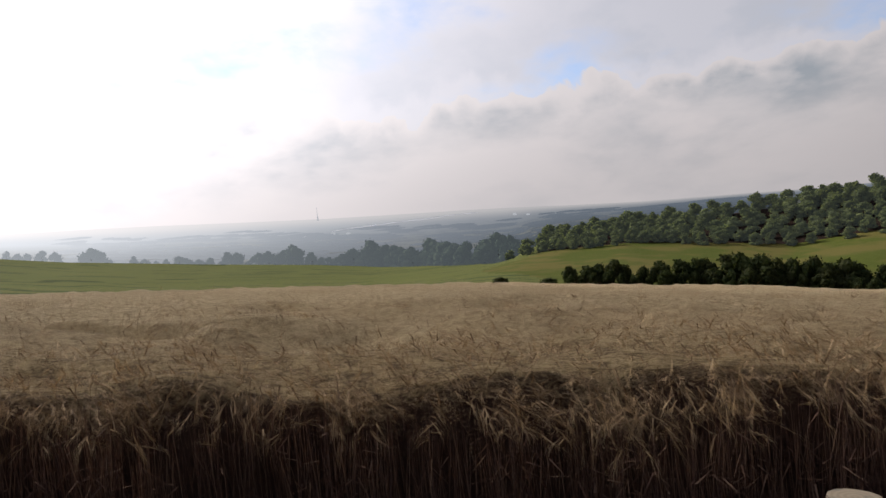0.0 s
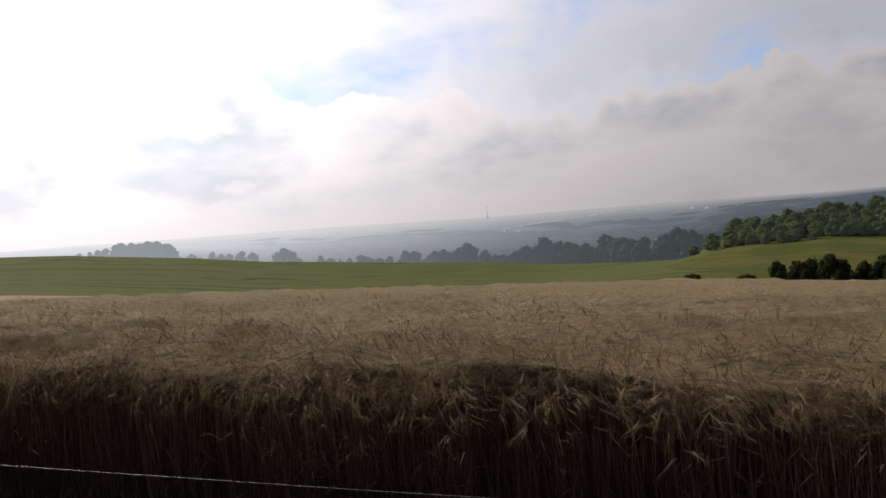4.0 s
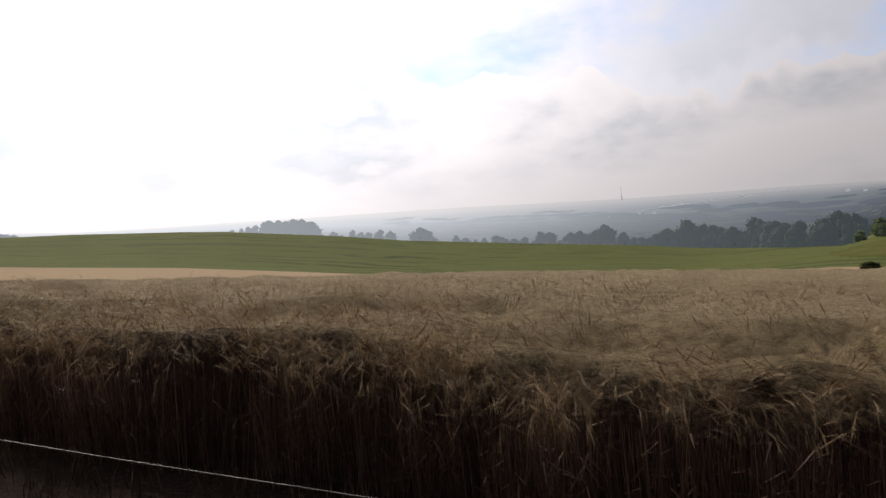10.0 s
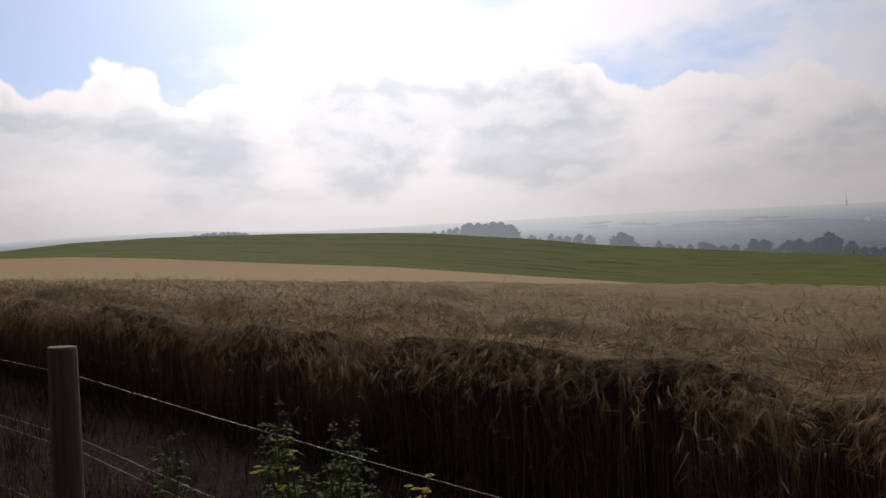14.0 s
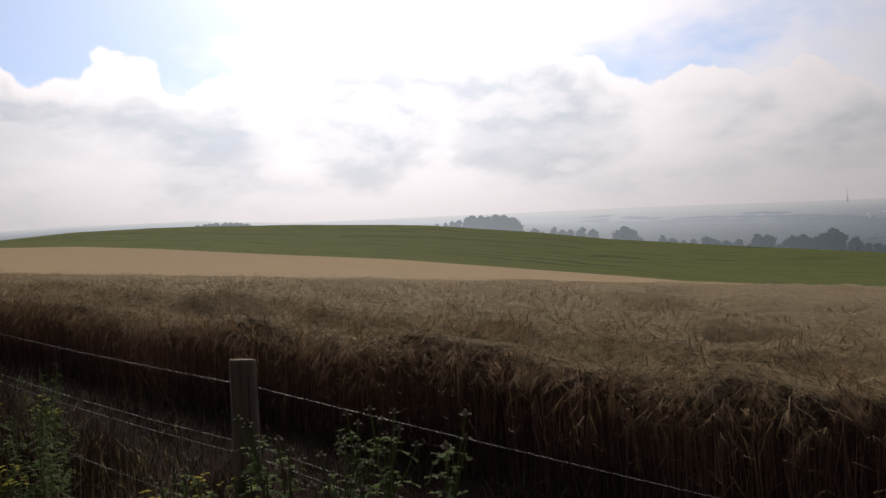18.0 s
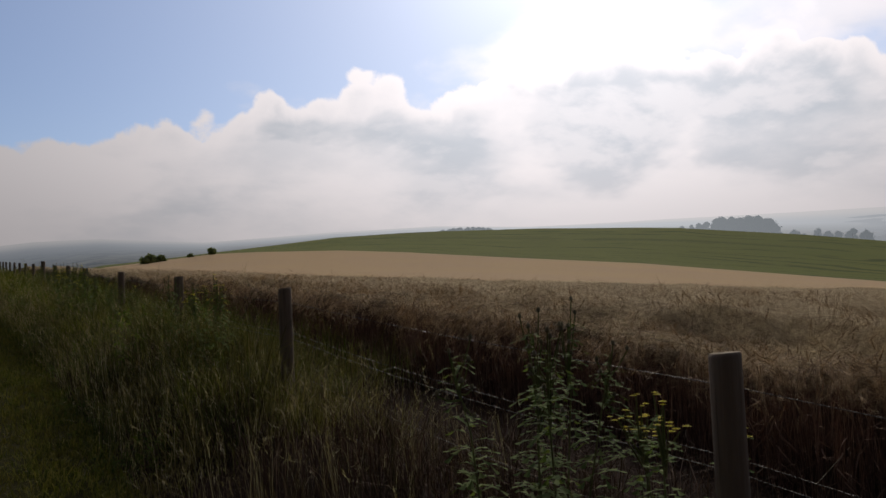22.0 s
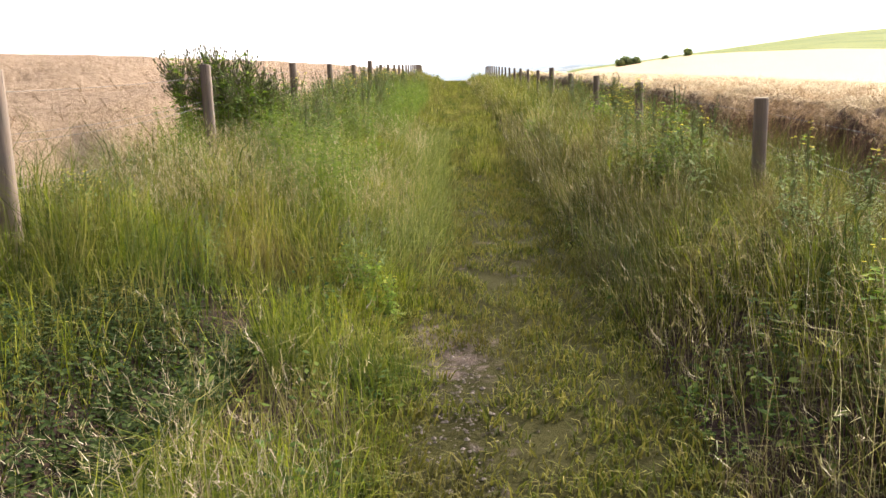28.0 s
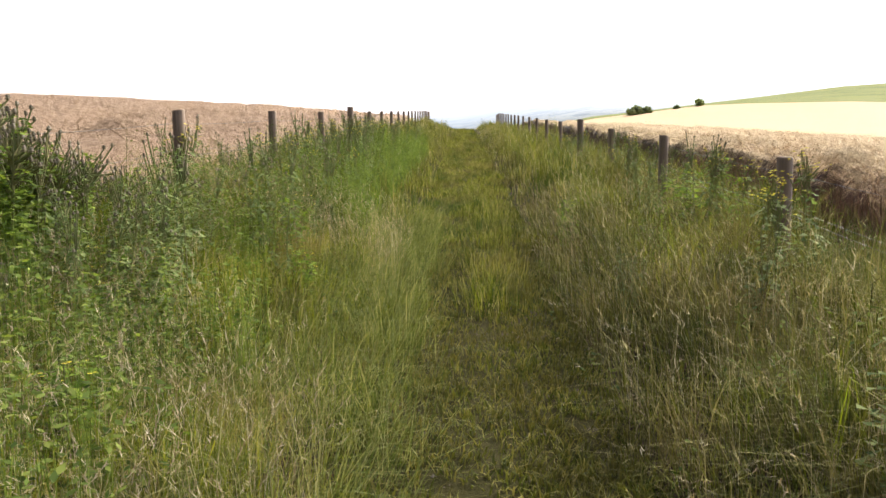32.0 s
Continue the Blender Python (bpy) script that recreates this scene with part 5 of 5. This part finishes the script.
def weeds():
    ragworts = [weed("ragwort", 50 + k, 0.85, 2 + k, dict(count=46, low=0.05, length=0.115, width=0.026), dict(kind="ray", count=7, spread=0.075, size=0.012),
                     "ragged green ragwort with yellow flowers in the grass", "wildflower") for k in range(3)]
    thistles = [weed("thistle", 60 + k, 1.0, 4 + k, dict(count=80, low=0.05, length=0.13, width=0.021), dict(kind="bud", count=7, spread=0.07, size=0.0095),
                     "green spiny thistle with closed heads by the fence", "thistle") for k in range(3)]
    big = weed("thistle", 70, 1.4, 22, dict(count=64, low=0.06, length=0.17, width=0.07), dict(kind="bud", count=16, spread=0.2, size=0.016),
               "tall bushy dark green thistle beside a fence post", "thistle", M_LUSH, 1.5, 2.0)
    lush = [weed("sow_thistle", 75 + k, 0.7, 4 + k, dict(count=44, low=0.04, length=0.13, width=0.05), dict(kind="ray", count=2, spread=0.05, size=0.011),
                 "lush bright green sow thistle with broad leaves in the grass", "wildflower", M_LUSH) for k in range(2)]
    for n, (x, y, h) in enumerate([(1.7, 39.6, 0.8), (1.78, 39.25, 0.6), (1.5, 38.6, 0.5), (-0.72, 37.1, 0.36), (-0.6, 36.8, 0.28), (1.9, 43.6, 0.85), (-1.9, 37.9, 0.45), (-2.2, 37.4, 0.45),
                                   (-1.3, 39.5, 0.5), (-1.7, 40.7, 0.55), (-1.1, 41.9, 0.45), (1.3, 33.6, 0.5), (1.05, 44.4, 0.5), (-1.5, 43.2, 0.6), (-1.9, 44.6, 0.6), (1.55, 35.3, 0.55), (-1.75, 33.4, 0.4)]):
        thing = lush[n] if n < 2 else copy_thing(lush[n % 2], Matrix())
        thing.matrix_basis = pose(x, y, float(land_z(x, y)), 0, 0, 77 * n) @ Matrix.Scale(h / 0.7, 4)
        thing["group"] = "sow thistles in the verge"
    rng = random.Random(3)
    spots = []
    # beside the fence along the first half of the walk
    spots += [("r", 1.8, 18.95, 0.95), ("t", 1.7, 18.75, 0.9), ("t", 1.88, 19.15, 0.95), ("r", 1.62, 18.6, 0.8), ("r", 1.95, 18.8, 0.75), ("t", 1.55, 19.05, 0.75), ("r", 1.2, 18.5, 0.6), ("t", 1.45, 22.95, 1.0), ("t", 1.4, 23.3, 0.85), ("r", 1.3, 23.9, 0.6),
              ("r", 1.45, 23.7, 0.65), ("r", 1.6, 25.4, 0.6), ("t", 1.5, 25.1, 0.6), ("t", 1.47, 27.95, 1.0), ("r", 1.5, 27.45, 0.8), ("r", 1.62, 27.6, 0.75), ("t", 2.1, 26.4, 0.6),
               ("r", 1.1, 24.6, 0.6), ("t", 1.1, 21.7, 0.7)]
    # along the fence where the walk turns up the track
    spots += [("r", 1.6, 32.1, 1.0), ("r", 1.75, 32.5, 0.95), ("t", 1.5, 33.0, 0.9), ("t", 1.6, 38.9, 0.9), ("t", 1.72, 38.7, 0.85), ("r", 1.5, 37.9, 0.85), ("t", 1.78, 36.3, 0.65), ("r", 1.66, 36.6, 0.85), ("t", 1.7, 36.75, 0.7),
              ("t", 2.25, 48.2, 1.05), ("t", 1.95, 43.4, 1.0), ("r", 2.1, 43.2, 1.0), ("r", 1.85, 41.3, 1.0), ("r", 1.55, 40.9, 0.85), ("r", 1.3, 39.2, 0.9), ("t", 1.95, 45.4, 0.9), ("r", 2.15, 46.4, 1.0),
              ("r", 2.3, 47.4, 1.0), ("t", 1.8, 44.2, 0.8), ("r", 2.0, 49.8, 1.0), ("t", 2.2, 51.5, 0.9), ("r", 2.3, 53.0, 0.9), ("t", 2.5, 56.0, 0.9), ("t", 1.0, 41.7, 0.5), ("t", -0.75, 37.2, 0.5), ("r", -2.4, 37.0, 0.6), ("t", -2.3, 37.3, 0.5)]
    # the weedy bank below the far fence
    for _ in range(46):
        y = rng.uniform(39.6, 57.0)
        spots.append((rng.choice("tttr"), float(left_x(y)) + rng.uniform(-0.35, 1.0), y, rng.uniform(0.75, 1.1)))
    for _ in range(8):
        spots.append(("t", rng.uniform(-2.6, -1.6), rng.uniform(36.5, 40), rng.uniform(0.4, 0.65)))
    used = set()
    for kind, x, y, h in spots:
        pool = ragworts if kind == "r" else thistles
        first = next((k for k in range(3) if (kind, k) not in used), None)
        k = first if first is not None else rng.randrange(3)
        ob = pool[k]
        m = pose(x, y, float(land_z(x, y)), 0, 0, rng.uniform(0, 360)) @ Matrix.Scale(h / (0.85 if kind == "r" else 1.0), 4)
        if (kind, k) not in used:
            used.add((kind, k))
            thing = ob
        else:
            thing = copy_thing(ob, Matrix())
        thing.matrix_basis = m
        thing["group"] = "ragworts in the verge" if kind == "r" else "thistles in the verge"
    for n, (x, y, s) in enumerate([(-2.56, 40.75, 0.88), (-2.7, 41.0, 0.7), (-2.48, 41.1, 0.7), (-2.6, 41.5, 0.6), (-2.55, 42.2, 0.5), (-2.75, 41.9, 0.5)]):
        m = pose(x, y, float(land_z(x, y)), 0, 0, 70 * n) @ Matrix.Scale(s, 4)
        if n:
            other = copy_thing(big, Matrix())
            other.matrix_basis = m
        else:
            big.matrix_basis = m


weeds()


# ---- trees and shrubs ----
def crown_mesh(name, seed, lobes, leaves, size, mat):
    """Leaf sprays over lumpy masses: quads at all angles, thinner outside."""
    rng = np.random.default_rng(seed)
    lobes = np.asarray(lobes, float)
    share = lobes[:, 3] ** 2 / (lobes[:, 3] ** 2).sum()
    pick = rng.choice(len(lobes), leaves, p=share)
    d = unit(rng.normal(size=(leaves, 3)))
    rad = lobes[pick, 3] * rng.uniform(0.72, 1.06, leaves)
    c = lobes[pick, :3] + d * rad[:, None] * np.array([1, 1, 0.85])
    a = unit(rng.normal(size=(leaves, 3)))
    b = unit(np.cross(a, d + rng.normal(0, 0.5, (leaves, 3))))
    s = size * rng.uniform(0.6, 1.3, leaves)[:, None]
    v = np.stack([c - a * s, c + b * s * 0.6, c + a * s, c - b * s * 0.6], 1).reshape(-1, 3)
    k = np.arange(leaves)[:, None] * 4
    f = np.concatenate([k + [0, 1, 2], k + [0, 2, 3]], 1).reshape(-1, 3)
    core = []
    for x, y, z, r in lobes:
        q = np.linspace(0, 2 * np.pi, 6, endpoint=False)
        t = np.linspace(-1.2, 1.2, 4)
        rr = r * 0.8
        vv = np.array([(x + rr * math.cos(u) * math.cos(w) * rng.uniform(0.85, 1.1), y + rr * math.sin(u) * math.cos(w) * rng.uniform(0.85, 1.1), z + rr * 0.85 * math.sin(w)) for w in t for u in q])
        ff = [(i * 6 + j, i * 6 + (j + 1) % 6, (i + 1) * 6 + (j + 1) % 6) for i in range(3) for j in range(6)] + [(i * 6 + j, (i + 1) * 6 + (j + 1) % 6, (i + 1) * 6 + j) for i in range(3) for j in range(6)]
        core.append((vv, np.array(ff)))
    return raw_mesh(name, *join([(v, f)] + core), [mat])


def tree(name, seed, height, width, leaves, leaf, mat, label, category, bushy=False):
    """A tapered trunk with limbs under an uneven crown."""
    rng = np.random.default_rng(seed)
    root = tagged(new(name), label, category)
    low = -0.08 if bushy else 0.06
    lobes = []
    for k in range(15):
        q, t = rng.uniform(0, 6.28), (k + rng.uniform(0, 1)) / 15
        out = width * 0.5 * rng.uniform(0.35, 0.8) * math.sin(math.pi * (0.2 + 0.7 * t))
        lobes.append((math.cos(q) * out, math.sin(q) * out, height * (low + 0.12 + (0.80 - low - 0.12) * t), width * rng.uniform(0.17, 0.28)))
    lobes.append((0, 0, height * 0.84, width * 0.18))
    pieces = [tube([(0, 0, -0.4), (0.02 * width, 0, height * 0.25), (0, 0.02 * width, height * 0.55), (0, 0, height * 0.8)], [height * 0.022, height * 0.017, height * 0.011, height * 0.004], 7)]
    for x, y, z, r in lobes[:6]:
        pieces.append(tube([(0, 0, height * low), (x * 0.5, y * 0.5, (height * low + z) / 2), (x, y, z)], [height * 0.009, height * 0.006, height * 0.002], 5))
    array_part("trunk", *join(pieces), M_BARK, root, "", True)
    ob = new("crown", crown_mesh("crown", seed + 500, lobes, leaves, leaf, mat))
    ob.parent = root
    return root


def place_all(kinds, spots, group, start=False):
    """Puts copies of the kinds at (bearing, distance, height, width factor)."""
    rng = random.Random(len(spots))
    for n, (az, r, h, w) in enumerate(spots):
        ob, own = kinds[n % len(kinds)]
        x, y, z = seen_from(az, r) if start else polar(az, r)
        m = Matrix.Translation((x, y, z - 0.1)) @ Matrix.Rotation(rng.uniform(0, 6.28), 4, "Z") @ Matrix.Diagonal((w * h / own, w * h / own, h / own, 1))
        if n < len(kinds):
            ob.matrix_basis, thing = m, ob
        else:
            thing = copy_thing(ob, Matrix())
            thing.matrix_basis = m
        thing["group"] = group


def span(az, el, r, start=False):
    """Height that reaches the elevation el from the walk at that bearing and distance."""
    x, y, z = seen_from(az, r) if start else polar(az, r)
    return (1.6 if start else ORIGIN[2]) + r * math.tan(radians(el)) - z


def greenery():
    rng = random.Random(8)
    shrubs = [(tree("hedge_shrub", 80 + k, 4.0, 5.2, 800, 0.3, M_HEDGE, "dark dense hedge shrub at the edge of the field", "shrub", True), 4.0) for k in range(3)]
    top = lambda az: float(np.interp(-az, [97.5, 98.2, 104.5, 108.4, 112, 115.4, 117.5, 128], [-2.5, -2.05, -2.55, -2.5, -2.9, -3.4, -4.1, -4.4]))
    spots = []
    for r0, low in ((188, 1.0), (183, 0.55)):
        az = -97.6
        while az > -127:
            r = r0 + rng.uniform(-3, 3)
            spots.append((az, r, span(az, top(az), r, True) * low * rng.uniform(0.72, 1.08), rng.uniform(0.6, 0.95)))
            az -= rng.uniform(0.8, 1.3)
    place_all(shrubs, spots, "shrubs of the hedge", True)
    lone = [(tree("lone_bush", 90 + k, 2.4, 4.6, 500, 0.22, (M_HEDGE, M_TREE)[k], "small rounded dark bush alone in the field", "shrub", True), 2.4) for k in range(2)]
    place_all(lone[:1], [(-92.3, 266, 2.3, 1.35), (-95.9, 262, 2.2, 1.5)], "lone bushes", True)
    place_all(lone[1:], [(-11.9, 385, 4.1, 1.15), (-12.6, 388, 3.1, 1.0), (-16.0, 396, 3.2, 0.9), (-14.6, 394, 1.9, 0.9)], "lone bushes")
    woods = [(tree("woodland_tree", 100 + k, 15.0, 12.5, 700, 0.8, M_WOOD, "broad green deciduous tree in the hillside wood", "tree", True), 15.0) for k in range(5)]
    spots = []
    for r, low, first in ((524, 0.62, -95.2), (540, 0.75, -96.0), (558, 0.85, -96.4), (580, 0.9, -97.0), (603, 0.95, -97.4), (622, 1.0, -97.8)):
        az = first + rng.uniform(-0.4, 0.4)
        while az > -126:
            if not (r > 530 and rng.random() < 0.06):
                spots.append((az, r + rng.uniform(-8, 8), 13.5 * low * rng.uniform(0.8, 1.1), rng.uniform(1.1, 1.6)))
            az -= rng.uniform(0.75, 1.35)
    place_all(woods, spots, "trees of the hillside wood")
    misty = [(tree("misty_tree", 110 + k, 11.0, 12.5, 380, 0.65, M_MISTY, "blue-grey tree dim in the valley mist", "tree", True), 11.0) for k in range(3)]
    vtop = lambda az: float(np.interp(-az, [48, 50.5, 51.5, 53, 55.5, 57, 58.5, 60, 61.5, 63, 64, 64.8, 66, 70, 72.3, 74.3, 76.8, 78.4, 79.6, 81.3, 82.6, 83.6, 85, 87, 88.5, 90, 91, 92.3, 94, 95, 96.5], [3.4, 3.5, 3.7, 4.05, 4.0, 3.2, 3.0, 2.9, 2.8, 2.4, 2.4, 2.45, 1.7, 1.3, 1.4, 1.1, 1.4, 1.25, 0.5, 0.3, 1.0, 1.1, 0.6, 0.2, 0.8, 0.85, 0.6, 0.8, 0.6, 0.1, 0.4]))
    spots = []
    az, mass = -49.8, False
    while az > -96:
        r = float(far_radius(az)) * 1.33
        gap = 62.6 < -az < 64.0 or 65.2 < -az < 66.8
        if not gap:
            h = min(max(span(az, vtop(az), r), 6.0), 44.0)
            mass = 51.0 < -az < 56.5 or -az > 81.5
            spots.append((az, r + rng.uniform(-10, 10), h * (rng.uniform(0.88, 1.02) if 51.0 < -az < 56.5 else rng.choice([0.5, 0.7, 0.85, 1.04])), rng.uniform(0.6, 1.2)))
        az -= rng.uniform(0.45, 0.9) * (0.7 if mass else 1)
    for k in range(9):
        az = -33.2 - 0.42 * k + rng.uniform(-0.1, 0.1)
        spots.append((az, 760, max(span(az, 4.36 - 0.008 * (k - 4) ** 2, 760), 3.0), rng.uniform(1.0, 1.6)))
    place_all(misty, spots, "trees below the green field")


greenery()


# ---- far valley ----
def valley_r(az, el):
    """Distance at which the valley floor shows at the elevation el."""
    near, low = 1.35 * float(far_radius(az)), float(np.interp(az, AZ, HILL)) - 0.1
    return near + (el - low) / (float(np.interp(az, AZ, HORIZON)) - low) * (3600 - near)


def far_woods():
    """Masses of dim woodland over the valley floor and along the far rim."""
    rng = np.random.default_rng(120)
    pieces = []
    for k in range(2600):
        az, r = rng.uniform(-112, -62), 900 + 2100 * rng.random() ** 1.2
        if drift(az, r, 3, 90, 9) < 0.5:
            continue
        w, h = rng.uniform(5, 16) * (0.6 + r / 2200), rng.uniform(3, 7)
        x, y, z = polar(az, r)
        q = np.linspace(0, 2 * np.pi, 9, endpoint=False)
        rings = [(1.0, -1), (1.05, 0.4 * h), (0.75, 0.85 * h), (0.25, h)]
        v = np.array([(x + 0.4 * w * s * math.cos(u) * rng.uniform(0.8, 1.2), y + 2.2 * w * s * math.sin(u) * rng.uniform(0.7, 1.3), z + t * rng.uniform(0.85, 1.15)) for s, t in rings for u in q])
        f = [(i * 9 + j, i * 9 + (j + 1) % 9, (i + 1) * 9 + (j + 1) % 9) for i in range(3) for j in range(9)] + [(i * 9 + j, (i + 1) * 9 + (j + 1) % 9, (i + 1) * 9 + j) for i in range(3) for j in range(9)]
        pieces.append((v, np.array(f)))
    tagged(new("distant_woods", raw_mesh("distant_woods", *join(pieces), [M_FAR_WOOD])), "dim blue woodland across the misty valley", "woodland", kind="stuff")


def river():
    line = [(-80.4, 1.88), (-82, 2.0), (-83.5, 2.03), (-85.5, 2.1), (-87.5, 2.12), (-89.5, 2.19), (-91.5, 2.2)]
    v = []
    for n, (az, el) in enumerate(line):
        r = valley_r(az, el)
        for d in (-1, 1):
            rr = r + d * (20 - 3 * abs(n - 2.5))
            x, y, z = polar(az, rr)
            v.append((x, y, z + 9.0))
    f = [(2 * k, 2 * k + 2, 2 * k + 3, 2 * k + 1) for k in range(len(line) - 1)]
    tagged(new("water", raw_mesh("water", v, f, [M_RIVER])), "pale river bend far off in the valley", "river", kind="structure")


def far_buildings():
    rng = random.Random(4)
    for az, el, w, h in [(-94.2, 1.84, 70, 7), (-95.2, 1.74, 22, 5), (-80.5, 1.78, 60, 7), (-81.6, 1.67, 34, 7), (-78.4, 1.71, 24, 6), (-77.2, 1.76, 18, 6), (-75.6, 2.5, 16, 6), (-72.9, 1.6, 14, 6), (-83.5, 2.2, 20, 6)]:
        x, y, z = polar(az, valley_r(az, el))
        bm = bmesh.new()
        bmesh.ops.create_cube(bm, size=1)
        for v in bm.verts:
            v.co = (v.co.x * 14, v.co.y * w, (v.co.z + 0.5) * h)
        ridge = [e for e in bm.edges if all(v.co.z > h * 0.9 for v in e.verts) and abs(e.verts[0].co.x - e.verts[1].co.x) > 1]
        made = bmesh.ops.subdivide_edges(bm, edges=ridge, cuts=1)
        for v in made["geom_inner"]:
            if isinstance(v, bmesh.types.BMVert):
                v.co.z += h * 0.35
        ob = part("far_building", bm, M_PALE)
        ob.matrix_basis = Matrix.Translation((x, y, z)) @ Matrix.Rotation(radians(az), 4, "Z")
        tagged(ob, "small white shed far across the valley", "building", "far white sheds")
    x, y, z = polar(-79.4, 3550)
    root = tagged(new("chimney_tower"), "slim grey chimney tower on the hazy skyline", "tower")
    v, f = tube([(0, 0, -5), (0, 0, 10), (0, 0, 14)], [4, 3, 1.5], 10)
    array_part("base", v, f, M_TOWER, root)
    v, f = tube([(0, 0, 13), (0, 0, 30), (0, 0, 46)], [1.4, 1.1, 1.0], 8)
    array_part("shaft", v, f, M_TOWER, root)
    root.location = (x, y, z)
    root.scale = (0.9, 0.9, 1.25)


far_woods()
river()
far_buildings()
